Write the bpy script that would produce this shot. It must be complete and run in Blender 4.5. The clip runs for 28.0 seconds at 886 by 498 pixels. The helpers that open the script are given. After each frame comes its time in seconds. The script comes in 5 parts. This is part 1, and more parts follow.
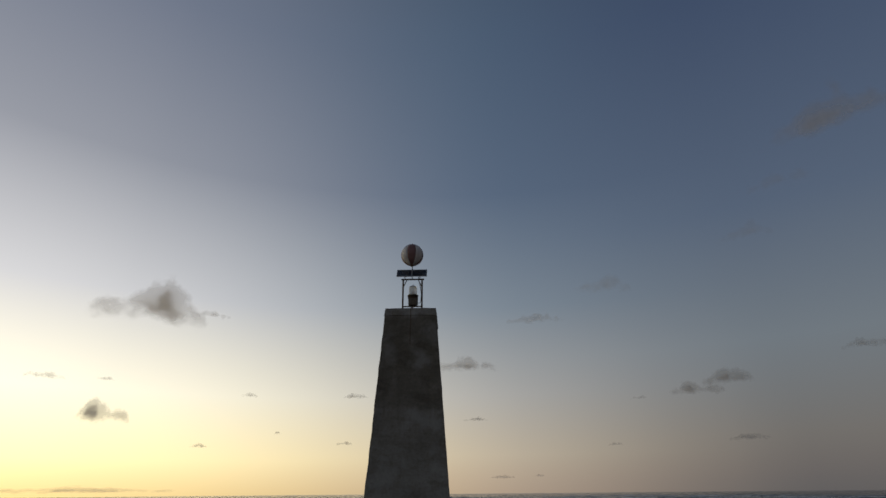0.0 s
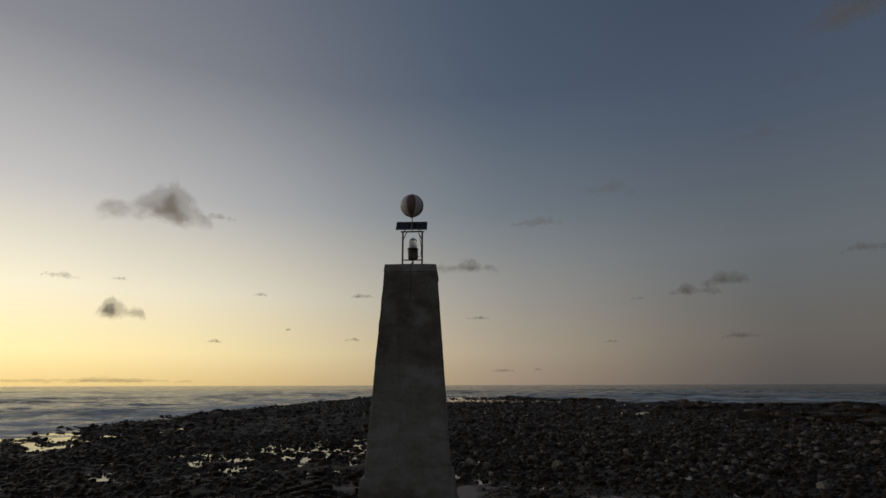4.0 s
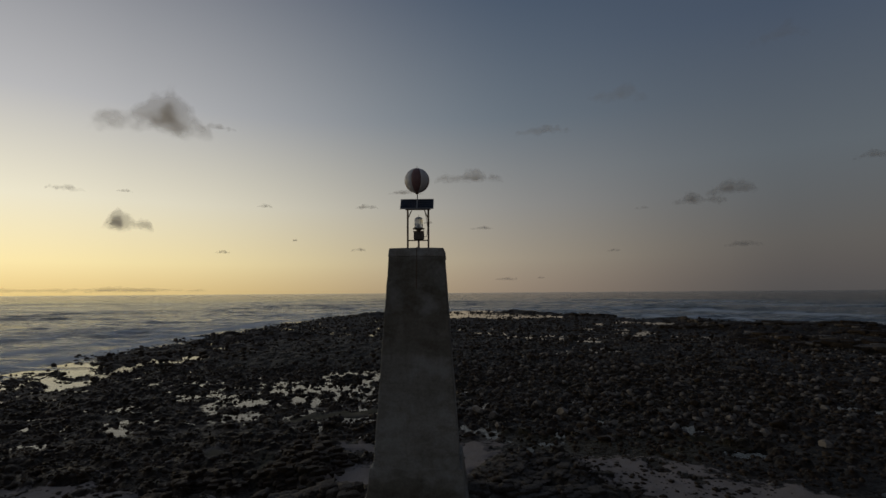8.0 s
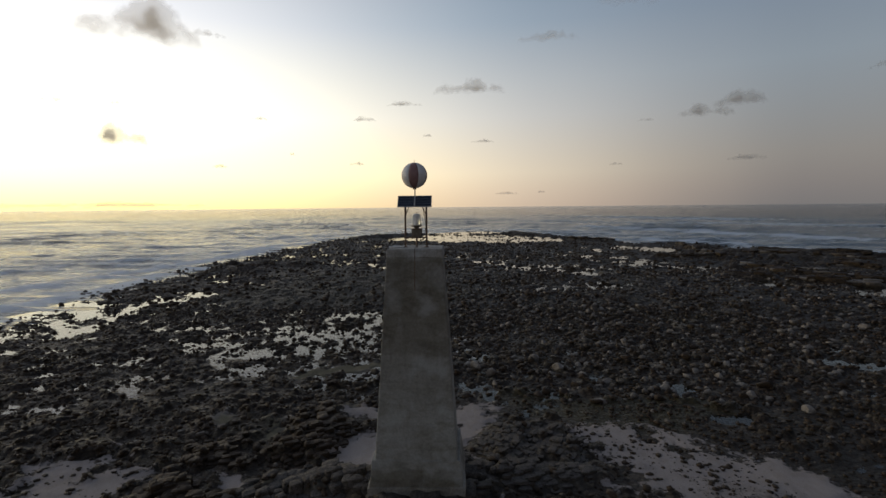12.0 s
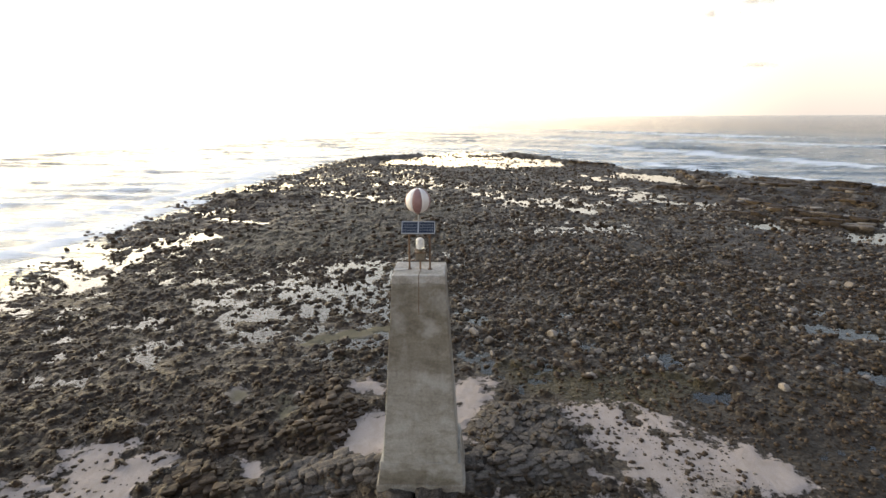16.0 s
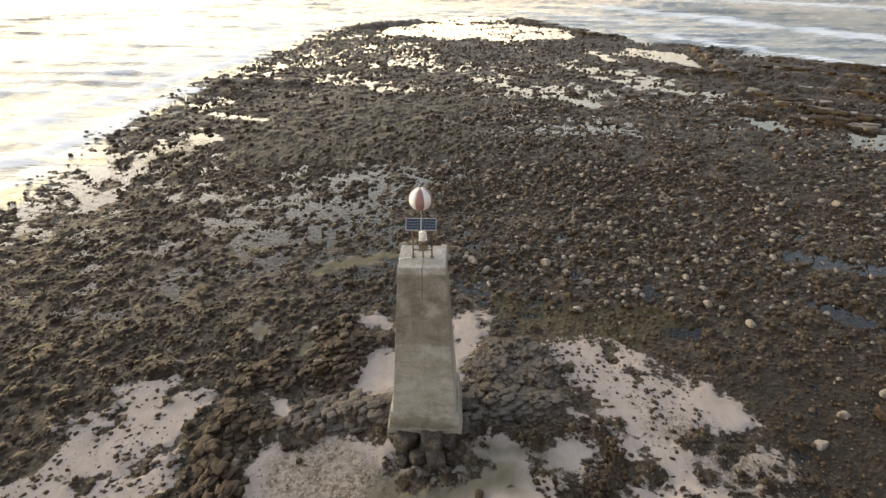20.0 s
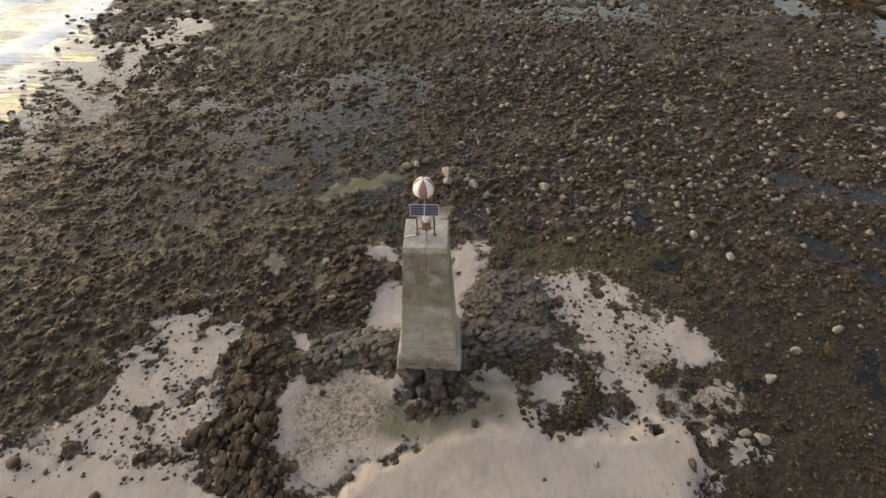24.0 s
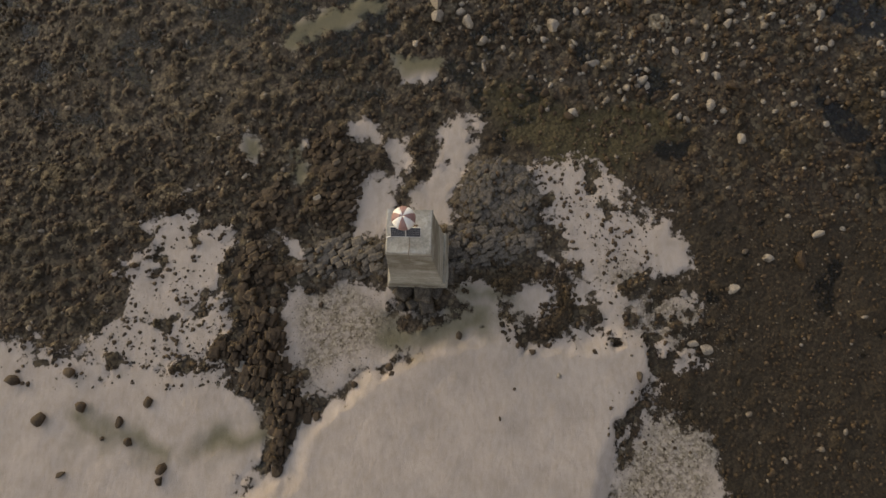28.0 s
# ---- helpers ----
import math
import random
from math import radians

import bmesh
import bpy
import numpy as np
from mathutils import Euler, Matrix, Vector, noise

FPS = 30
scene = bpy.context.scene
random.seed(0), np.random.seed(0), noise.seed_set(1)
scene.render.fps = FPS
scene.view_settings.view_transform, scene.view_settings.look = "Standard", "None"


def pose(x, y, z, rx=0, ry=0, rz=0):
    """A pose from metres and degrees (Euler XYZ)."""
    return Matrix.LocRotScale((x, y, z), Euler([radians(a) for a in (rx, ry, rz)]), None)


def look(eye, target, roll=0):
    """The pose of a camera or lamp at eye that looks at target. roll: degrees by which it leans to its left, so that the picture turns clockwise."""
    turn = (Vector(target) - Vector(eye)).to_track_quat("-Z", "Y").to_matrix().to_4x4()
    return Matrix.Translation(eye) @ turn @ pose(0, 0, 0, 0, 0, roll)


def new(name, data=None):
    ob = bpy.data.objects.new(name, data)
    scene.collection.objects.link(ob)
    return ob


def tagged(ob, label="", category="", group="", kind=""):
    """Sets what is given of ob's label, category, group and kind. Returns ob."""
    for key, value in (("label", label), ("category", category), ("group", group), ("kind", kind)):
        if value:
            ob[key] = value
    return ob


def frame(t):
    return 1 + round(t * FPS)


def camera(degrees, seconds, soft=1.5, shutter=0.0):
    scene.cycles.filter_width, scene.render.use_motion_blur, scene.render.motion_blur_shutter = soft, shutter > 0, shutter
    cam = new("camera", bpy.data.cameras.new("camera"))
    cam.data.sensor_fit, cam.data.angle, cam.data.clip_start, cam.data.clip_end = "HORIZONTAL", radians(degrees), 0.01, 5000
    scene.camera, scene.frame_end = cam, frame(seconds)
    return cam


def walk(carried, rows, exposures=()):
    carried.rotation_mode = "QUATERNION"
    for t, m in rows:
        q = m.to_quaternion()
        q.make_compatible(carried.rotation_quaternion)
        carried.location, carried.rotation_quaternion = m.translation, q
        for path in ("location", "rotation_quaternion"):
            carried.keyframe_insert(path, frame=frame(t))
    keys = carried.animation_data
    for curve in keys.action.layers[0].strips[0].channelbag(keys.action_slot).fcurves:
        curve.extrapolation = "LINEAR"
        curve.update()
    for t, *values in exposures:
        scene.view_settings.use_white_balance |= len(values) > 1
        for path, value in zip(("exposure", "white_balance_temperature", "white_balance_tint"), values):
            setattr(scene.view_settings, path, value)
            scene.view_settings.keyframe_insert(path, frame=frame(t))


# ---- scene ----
cam = camera(78.9, 28.0, 1.5, 0.3)
# seconds, eye, yaw, pitch, roll
ROWS = [
    (0, 1.258, -17.695, 2.696, 0.60, 24.43, -0.51),
    (0.5, 1.277, -17.762, 2.913, 0.69, 22.82, -0.65),
    (1, 1.295, -17.823, 3.131, 0.76, 21.37, -0.71),
    (1.5, 1.312, -17.872, 3.340, 0.82, 19.97, -0.69),
    (2, 1.328, -17.910, 3.550, 0.90, 18.66, -0.61),
    (2.5, 1.348, -17.930, 3.780, 0.96, 17.57, -0.50),
    (3, 1.368, -17.918, 4.007, 0.99, 16.42, -0.37),
    (3.5, 1.383, -17.861, 4.231, 1.04, 15.33, -0.26),
    (4, 1.385, -17.765, 4.468, 1.12, 14.14, -0.18),
    (4.5, 1.390, -17.662, 4.742, 1.17, 13.05, -0.12),
    (6.5, 1.196, -17.199, 5.996, 1.48, 8.18, -0.31),
    (7, 1.219, -17.175, 6.314, 1.55, 6.97, -0.36),
    (7.5, 1.246, -17.148, 6.612, 1.60, 5.83, -0.39),
    (8, 1.274, -17.092, 6.901, 1.63, 4.59, -0.42),
    (8.5, 1.286, -16.988, 7.173, 1.66, 3.43, -0.44),
    (9, 1.290, -16.885, 7.452, 1.71, 2.29, -0.45),
    (9.5, 1.291, -16.840, 7.759, 1.70, 1.11, -0.46),
    (10, 1.288, -16.849, 8.106, 1.70, -0.08, -0.47),
    (10.5, 1.282, -16.878, 8.475, 1.69, -1.22, -0.50),
    (11, 1.280, -16.903, 8.841, 1.69, -2.34, -0.52),
    (11.5, 1.300, -16.882, 9.193, 1.68, -3.43, -0.52),
    (12, 1.328, -16.872, 9.523, 1.67, -4.55, -0.50),
    (12.5, 1.349, -16.865, 9.860, 1.67, -5.65, -0.52),
    (14.5, 1.274, -16.868, 11.520, 1.61, -10.02, -0.39),
    (15, 1.242, -16.856, 12.036, 1.54, -11.23, -0.33),
    (15.5, 1.213, -16.839, 12.563, 1.50, -12.47, -0.29),
    (16, 1.192, -16.830, 13.088, 1.50, -13.96, -0.24),
    (16.5, 1.177, -16.826, 13.641, 1.51, -15.41, -0.21),
    (17, 1.167, -16.818, 14.206, 1.49, -17.03, -0.19),
    (17.5, 1.155, -16.797, 14.776, 1.47, -18.72, -0.18),
    (18, 1.142, -16.794, 15.341, 1.47, -20.61, -0.15),
    (18.5, 1.138, -16.792, 15.901, 1.48, -22.46, -0.14),
    (19, 1.148, -16.784, 16.464, 1.51, -24.45, -0.15),
    (19.5, 1.170, -16.774, 17.038, 1.55, -26.39, -0.18),
    (20, 1.195, -16.755, 17.614, 1.62, -28.41, -0.20),
    (20.5, 1.201, -16.741, 18.187, 1.69, -30.37, -0.21),
    (21, 1.203, -16.728, 18.757, 1.73, -32.40, -0.22),
    (21.5, 1.204, -16.712, 19.320, 1.75, -34.34, -0.21),
    (23.5, 1.194, -16.092, 21.629, 1.87, -41.93, -0.27),
    (24, 1.167, -15.429, 22.225, 1.92, -43.82, -0.32),
    (24.5, 1.140, -14.608, 22.823, 1.96, -45.63, -0.38),
    (25, 1.129, -13.584, 23.457, 1.98, -47.56, -0.42),
    (25.5, 1.151, -12.318, 24.176, 1.95, -50.00, -0.46),
    (26, 1.194, -10.916, 24.881, 1.93, -54.15, -0.48),
    (26.5, 1.241, -9.375, 25.586, 1.97, -59.33, -0.54),
    (27, 1.290, -7.760, 26.255, 2.07, -66.02, -0.63),
    (27.5, 1.348, -5.999, 26.948, 2.19, -72.65, -0.71),
    (28, 1.414, -4.179, 27.637, 2.31, -79.64, -0.81),
]
# seconds, stops, kelvin, tint
EXPOSURES = [(0.0, 0.2, 6420, 10), (2.0, 0.1, 6600, 10), (4.5, -0.22, 6650, 10), (7.0, -0.36, 6420, 10), (8.0, -0.34, 6400, 10), (9.0, -0.19, 6320, 10), (10.0, 0.1, 6300, 10), (11.0, 0.42, 6300, 10), (12.0, 0.86, 6400, 10),
             (13.5, 1.7, 6650, 10), (15.0, 2.56, 7000, 10), (16.0, 3.10, 7250, 10), (17.0, 3.48, 7600, 10), (18.0, 3.13, 7700, 10), (19.0, 3.42, 7900, 10), (20.0, 3.27, 8050, 10), (21.0, 3.31, 8100, 10), (24.0, 3.18, 8300, 10), (26.0, 3.17, 8350, 10), (28.0, 2.76, 8400, 10)]
walk(cam, [(t, pose(x, y, z, 90 + pitch, 0, yaw) @ pose(0, 0, 0, 0, 0, roll)) for t, x, y, z, yaw, pitch, roll in ROWS], EXPOSURES)

# ---- world, sun ----
SUN_AZ, SUN_EL = -58.0, -1.5           # degrees from +y towards +x; the sun is at the sea's rim, left of the tower


def ramp(tree, source, stops, smooth=False):
    n = tree.nodes.new("ShaderNodeValToRGB")
    n.color_ramp.interpolation = "B_SPLINE" if smooth == "spline" else "EASE" if smooth else "LINEAR"
    el = n.color_ramp.elements
    while len(el) < len(stops):
        el.new(0.5)
    for e, (at, c) in zip(el, stops):
        e.position = at
        e.color = (*c, 1) if isinstance(c, tuple) else (c, c, c, 1)
    tree.links.new(source, n.inputs[0])
    return n.outputs[0]


def calc(tree, op, a, b=None, c=None, clamp=False):
    n = tree.nodes.new("ShaderNodeMath")
    n.operation, n.use_clamp = op, clamp
    for slot, v in zip(n.inputs, (a, b, c)):
        if v is None:
            continue
        if isinstance(v, (int, float)):
            slot.default_value = v
        else:
            tree.links.new(v, slot)
    return n.outputs[0]


def blend(tree, fac, a, b, kind="MIX"):
    n = tree.nodes.new("ShaderNodeMix")
    n.data_type, n.blend_type = "RGBA", kind
    for slot, v in ((n.inputs[0], fac), (n.inputs[6], a), (n.inputs[7], b)):
        if isinstance(v, (int, float)):
            slot.default_value = v if slot == n.inputs[0] else (v, v, v, 1)
        elif isinstance(v, tuple):
            slot.default_value = (*v, 1)
        else:
            tree.links.new(v, slot)
    return n.outputs[2]


def build_sky():
    world = bpy.data.worlds.new("dusk_sky")
    scene.world = world
    world.use_nodes = True
    t = world.node_tree
    t.nodes.clear()
    coord = t.nodes.new("ShaderNodeTexCoord")
    sep = t.nodes.new("ShaderNodeSeparateXYZ")
    t.links.new(coord.outputs["Generated"], sep.inputs[0])
    x, y, z = sep.outputs
    flat = calc(t, "SQRT", calc(t, "ADD", calc(t, "MULTIPLY", x, x), calc(t, "MULTIPLY", y, y)))
    a = radians(SUN_AZ)
    toward = calc(t, "DIVIDE", calc(t, "ADD", calc(t, "MULTIPLY", x, math.sin(a)), calc(t, "MULTIPLY", y, math.cos(a))), calc(t, "MAXIMUM", flat, 0.001))
    high = calc(t, "MULTIPLY", z, 1.0, clamp=True)
    warm = ramp(t, high, [(0.0, (1.12, 0.82, 0.32)), (0.05, (1.32, 1.10, 0.56)), (0.15, (1.16, 1.07, 0.81)), (0.30, (0.66, 0.645, 0.64)), (0.50, (0.29, 0.297, 0.33)), (0.70, (0.155, 0.175, 0.228)), (1.0, (0.05, 0.065, 0.10))])
    mid = ramp(t, high, [(0.0, (0.42, 0.325, 0.24)), (0.06, (0.47, 0.405, 0.315)), (0.16, (0.36, 0.35, 0.335)), (0.31, (0.177, 0.217, 0.258)), (0.50, (0.082, 0.117, 0.174)), (0.72, (0.062, 0.095, 0.146)), (1.0, (0.03, 0.042, 0.070))])
    cool = ramp(t, high, [(0.0, (0.108, 0.102, 0.100)), (0.08, (0.134, 0.131, 0.127)), (0.22, (0.134, 0.158, 0.180)), (0.42, (0.076, 0.104, 0.154)), (0.7, (0.041, 0.062, 0.112)), (1.0, (0.022, 0.034, 0.062))])
    near_sun = ramp(t, toward, [(0.40, 0.0), (0.55, 0.08), (0.72, 0.36), (0.90, 0.84), (1.0, 1.0)], "spline")
    far_side = ramp(t, toward, [(0.0, 1.0), (0.10, 0.90), (0.25, 0.62), (0.42, 0.18), (0.56, 0.0)], "spline")
    colour = blend(t, near_sun, mid, warm)
    colour = blend(t, far_side, colour, cool)
    behind = calc(t, "MULTIPLY", toward, -1.0, clamp=True)
    colour = blend(t, ramp(t, behind, [(0.25, 0.0), (0.9, 1.0)], True), colour, (0.70, 0.60, 0.53), "MULTIPLY")
    nishita = t.nodes.new("ShaderNodeTexSky")
    nishita.sky_type, nishita.sun_disc = "NISHITA", False
    nishita.sun_elevation, nishita.sun_rotation = radians(SUN_EL), radians(SUN_AZ)
    sky = t.nodes.new("ShaderNodeBackground")
    sky.inputs[1].default_value = 0.05
    t.links.new(nishita.outputs[0], sky.inputs[0])
    dusk = t.nodes.new("ShaderNodeBackground")
    t.links.new(colour, dusk.inputs[0])
    dusk.inputs[1].default_value = 0.95
    both = t.nodes.new("ShaderNodeAddShader")
    t.links.new(sky.outputs[0], both.inputs[0])
    t.links.new(dusk.outputs[0], both.inputs[1])
    out = t.nodes.new("ShaderNodeOutputWorld")
    t.links.new(both.outputs[0], out.inputs[0])


build_sky()
sun_data = bpy.data.lights.new("sun", "SUN")
sun_data.energy, sun_data.angle, sun_data.color = 0.08, radians(14), (1.0, 0.78, 0.5)
sun = new("sun", sun_data)
sun.matrix_world = look((0, 0, 0), (-math.sin(radians(SUN_AZ)), -math.cos(radians(SUN_AZ)), -math.tan(radians(6.0))))

# ---- materials ----


def surface(name):
    m = bpy.data.materials.new(name)
    m.use_nodes = True
    t = m.node_tree
    return m, t, t.nodes["Principled BSDF"]


def noise_of(t, scale, detail=4, rough=0.55, coords="Object", stretch=None, distort=0.0):
    c = t.nodes.new("ShaderNodeTexCoord")
    n = t.nodes.new("ShaderNodeTexNoise")
    n.inputs["Scale"].default_value, n.inputs["Detail"].default_value, n.inputs["Roughness"].default_value = scale, detail, rough
    n.inputs["Distortion"].default_value = distort
    source = c.outputs[coords]
    if stretch:
        mp = t.nodes.new("ShaderNodeMapping")
        mp.inputs["Scale"].default_value = stretch
        t.links.new(source, mp.inputs[0])
        source = mp.outputs[0]
    t.links.new(source, n.inputs["Vector"])
    return n.outputs[0]


def bump(t, b, height, strength, distance, after=None):
    n = t.nodes.new("ShaderNodeBump")
    n.inputs["Strength"].default_value, n.inputs["Distance"].default_value = strength, distance
    t.links.new(height, n.inputs["Height"])
    if after is not None:
        t.links.new(after, n.inputs["Normal"])
    t.links.new(n.outputs[0], b.inputs["Normal"])
    return n.outputs[0]


def attr(t, name):
    n = t.nodes.new("ShaderNodeAttribute")
    n.attribute_name = name
    return n.outputs["Fac"]


def plain(name, low, high, scale, rough, metal=0.0, depth=0.004, detail=5):
    m, t, b = surface(name)
    n = noise_of(t, scale, detail)
    t.links.new(ramp(t, n, [(0.3, low), (0.7, high)]), b.inputs["Base Color"])
    r = noise_of(t, scale * 0.37, 3)
    t.links.new(ramp(t, r, [(0.3, rough - 0.08), (0.7, rough + 0.08)]), b.inputs["Roughness"])
    b.inputs["Metallic"].default_value = metal
    if depth:
        bump(t, b, n, 0.5, depth)
    return m


def rock_colours(t):
    """Wet brown reef rock with weed, salt and paler dry stones."""
    big = noise_of(t, 0.35, 3)
    fine = noise_of(t, 7.0, 6, 0.65)
    mid = noise_of(t, 1.7, 4)
    base = ramp(t, fine, [(0.28, (0.012, 0.008, 0.0045)), (0.5, (0.042, 0.0265, 0.0155)), (0.72, (0.100, 0.067, 0.042))])
    weed = blend(t, 0.5, ramp(t, mid, [(0.35, (0.025, 0.0165, 0.0072)), (0.7, (0.054, 0.036, 0.0162))]), ramp(t, fine, [(0.35, (0.008, 0.006, 0.0027)), (0.7, (0.085, 0.060, 0.027))]))
    return base, weed, big, fine


def make_ground_material():
    m, t, b = surface("reef_and_sand")
    base, weed, big, fine = rock_colours(t)
    rock = blend(t, ramp(t, big, [(0.42, 0.0), (0.62, 0.75)]), base, weed)
    tone = attr(t, "tone")
    rock = blend(t, ramp(t, tone, [(0.45, 0.0), (0.8, 0.85)]), rock, ramp(t, fine, [(0.28, (0.04, 0.029, 0.018)), (0.5, (0.092, 0.068, 0.0414)), (0.75, (0.18, 0.14, 0.09))]))
    rock = blend(t, ramp(t, tone, [(0.80, 0.0), (1.0, 0.9)]), rock, ramp(t, fine, [(0.28, (0.13, 0.105, 0.072)), (0.5, (0.25, 0.205, 0.1485)), (0.75, (0.40, 0.34, 0.252))]))
    rock = blend(t, calc(t, "MULTIPLY", attr(t, "slate"), ramp(t, noise_of(t, 1.1, 4), [(0.35, 0.3), (0.65, 1.0)]), clamp=True), rock, ramp(t, fine, [(0.28, (0.06, 0.053, 0.0414)), (0.5, (0.16, 0.143, 0.1116)), (0.75, (0.31, 0.28, 0.2205))]))
    olive = ramp(t, noise_of(t, 9.0, 5, 0.7), [(0.3, (0.022, 0.017, 0.0072)), (0.5, (0.062, 0.048, 0.0198)), (0.72, (0.125, 0.098, 0.0468))])
    mat = ramp(t, noise_of(t, 13.0, 5, 0.7), [(0.32, (0.006, 0.004, 0.00225)), (0.5, (0.028, 0.019, 0.01035)), (0.7, (0.080, 0.057, 0.0342))])
    silt = ramp(t, fine, [(0.28, (0.042, 0.033, 0.0234)), (0.5, (0.094, 0.071, 0.0504)), (0.75, (0.153, 0.121, 0.0891))])
    rock = blend(t, calc(t, "MULTIPLY", attr(t, "silt"), ramp(t, noise_of(t, 0.9, 4), [(0.35, 0.15), (0.6, 0.95)]), clamp=True), rock, silt)
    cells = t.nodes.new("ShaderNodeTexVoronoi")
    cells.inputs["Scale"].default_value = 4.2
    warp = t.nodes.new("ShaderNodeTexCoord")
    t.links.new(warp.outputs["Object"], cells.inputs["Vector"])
    # shade in the gaps between stones, put into the colour towards the cell borders
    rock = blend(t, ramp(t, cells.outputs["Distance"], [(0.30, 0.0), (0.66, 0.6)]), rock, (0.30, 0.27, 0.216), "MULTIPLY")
    shade = t.nodes.new("ShaderNodeSeparateColor")
    t.links.new(cells.outputs["Color"], shade.inputs[0])
    rock = blend(t, ramp(t, shade.outputs[0], [(0.72, 0.0), (0.95, 0.8)]), rock, ramp(t, fine, [(0.28, (0.06, 0.045, 0.027)), (0.5, (0.13, 0.098, 0.0594)), (0.75, (0.25, 0.20, 0.135))]))
    rock = blend(t, attr(t, "mat"), rock, mat)
    rock = blend(t, attr(t, "olive"), rock, olive)
    sand_fine = noise_of(t, 26.0, 5, 0.7)
    sand_big = noise_of(t, 0.5, 4)
    dry = ramp(t, sand_fine, [(0.3, (0.355, 0.294, 0.2532)), (0.7, (0.475, 0.398, 0.3459))])
    damp = ramp(t, sand_fine, [(0.3, (0.275, 0.229, 0.1974)), (0.7, (0.37, 0.311, 0.2712))])
    sand = blend(t, ramp(t, sand_big, [(0.40, 0.0), (0.62, 0.6)]), dry, damp)
    speck = t.nodes.new("ShaderNodeTexVoronoi")
    speck.inputs["Scale"].default_value = 9.0
    c = t.nodes.new("ShaderNodeTexCoord")
    t.links.new(c.outputs["Object"], speck.inputs["Vector"])
    pebble = ramp(t, speck.outputs["Color"], [(0.2, (0.09, 0.07, 0.04961)), (0.55, (0.21, 0.17, 0.124)), (0.85, (0.36, 0.30, 0.229))])
    gravel_fac = calc(t, "MULTIPLY", attr(t, "gravel"), ramp(t, noise_of(t, 4.0, 4), [(0.35, 0.35), (0.6, 1.0)]), clamp=True)
    specks = ramp(t, noise_of(t, 55.0, 2, 0.5), [(0.66, 0.0), (0.74, 0.7)])
    sand = blend(t, specks, sand, (0.13, 0.105, 0.0765))
    ripple = noise_of(t, 2.4, 5, 0.6, stretch=(1.6, 0.7, 0.9))
    sand = blend(t, ramp(t, ripple, [(0.42, 0.0), (0.66, 0.4)]), sand, (0.72, 0.70, 0.612), "MULTIPLY")
    sand = blend(t, gravel_fac, sand, pebble)
    edge = calc(t, "ADD", attr(t, "sand"), calc(t, "MULTIPLY", calc(t, "SUBTRACT", noise_of(t, 2.6, 7, 0.72), 0.5), calc(t, "ADD", 1.5, calc(t, "MULTIPLY", attr(t, "ragged"), 1.8))))
    fac = ramp(t, edge, [(0.44, 0.0), (0.54, 1.0)])
    sand = blend(t, attr(t, "damp"), sand, blend(t, 1.0, sand, (0.40, 0.42, 0.324), "MULTIPLY"))
    sand = blend(t, attr(t, "ooze"), sand, ramp(t, sand_fine, [(0.3, (0.115, 0.098, 0.0594)), (0.7, (0.185, 0.16, 0.1035))]))
    wet = attr(t, "wet")
    colour = blend(t, fac, rock, sand)
    colour = blend(t, calc(t, "MULTIPLY", wet, 0.4, clamp=True), colour, (0.35, 0.34, 0.27), "MULTIPLY")
    t.links.new(colour, b.inputs["Base Color"])
    t.links.new(blend(t, fac, ramp(t, fine, [(0.3, 0.42), (0.7, 0.75)]), 0.92), b.inputs["Roughness"])
    h = blend(t, fac, calc(t, "SUBTRACT", fine, calc(t, "MULTIPLY", cells.outputs["Distance"], 1.1)), calc(t, "ADD", calc(t, "MULTIPLY", sand_fine, 0.35), calc(t, "MULTIPLY", ripple, 0.5)))
    b.inputs["Specular IOR Level"].default_value = 0.19
    bump(t, b, h, 0.9, 0.09)
    return m


def make_rock_material(name, pale):
    m, t, b = surface(name)
    base, weed, big, fine = rock_colours(t)
    info = t.nodes.new("ShaderNodeObjectInfo")
    geo = t.nodes.new("ShaderNodeNewGeometry")
    pick = calc(t, "FRACT", calc(t, "ADD", info.outputs["Random"], geo.outputs["Random Per Island"]))
    dry = ramp(t, fine, [(0.28, (0.12, 0.10, 0.07848)), (0.5, (0.24, 0.205, 0.1668)), (0.75, (0.40, 0.35, 0.2943))])
    brown = ramp(t, fine, [(0.28, (0.028, 0.020, 0.0117)), (0.5, (0.073, 0.049, 0.0306)), (0.75, (0.148, 0.104, 0.0675))])
    colour = blend(t, ramp(t, pick, [(0.3, 0.0), (0.8, 1.0)]), base, brown)
    colour = blend(t, ramp(t, pick, [(1 - pale, 0.0), (min(1.0, 1.06 - pale * 0.6), 1.0)]), colour, dry)
    colour = blend(t, ramp(t, big, [(0.48, 0.0), (0.66, 0.6)]), colour, weed)
    t.links.new(colour, b.inputs["Base Color"])
    t.links.new(ramp(t, fine, [(0.3, 0.45), (0.7, 0.8)]), b.inputs["Roughness"])
    b.inputs["Specular IOR Level"].default_value = 0.19
    bump(t, b, fine, 0.8, 0.04)
    return m


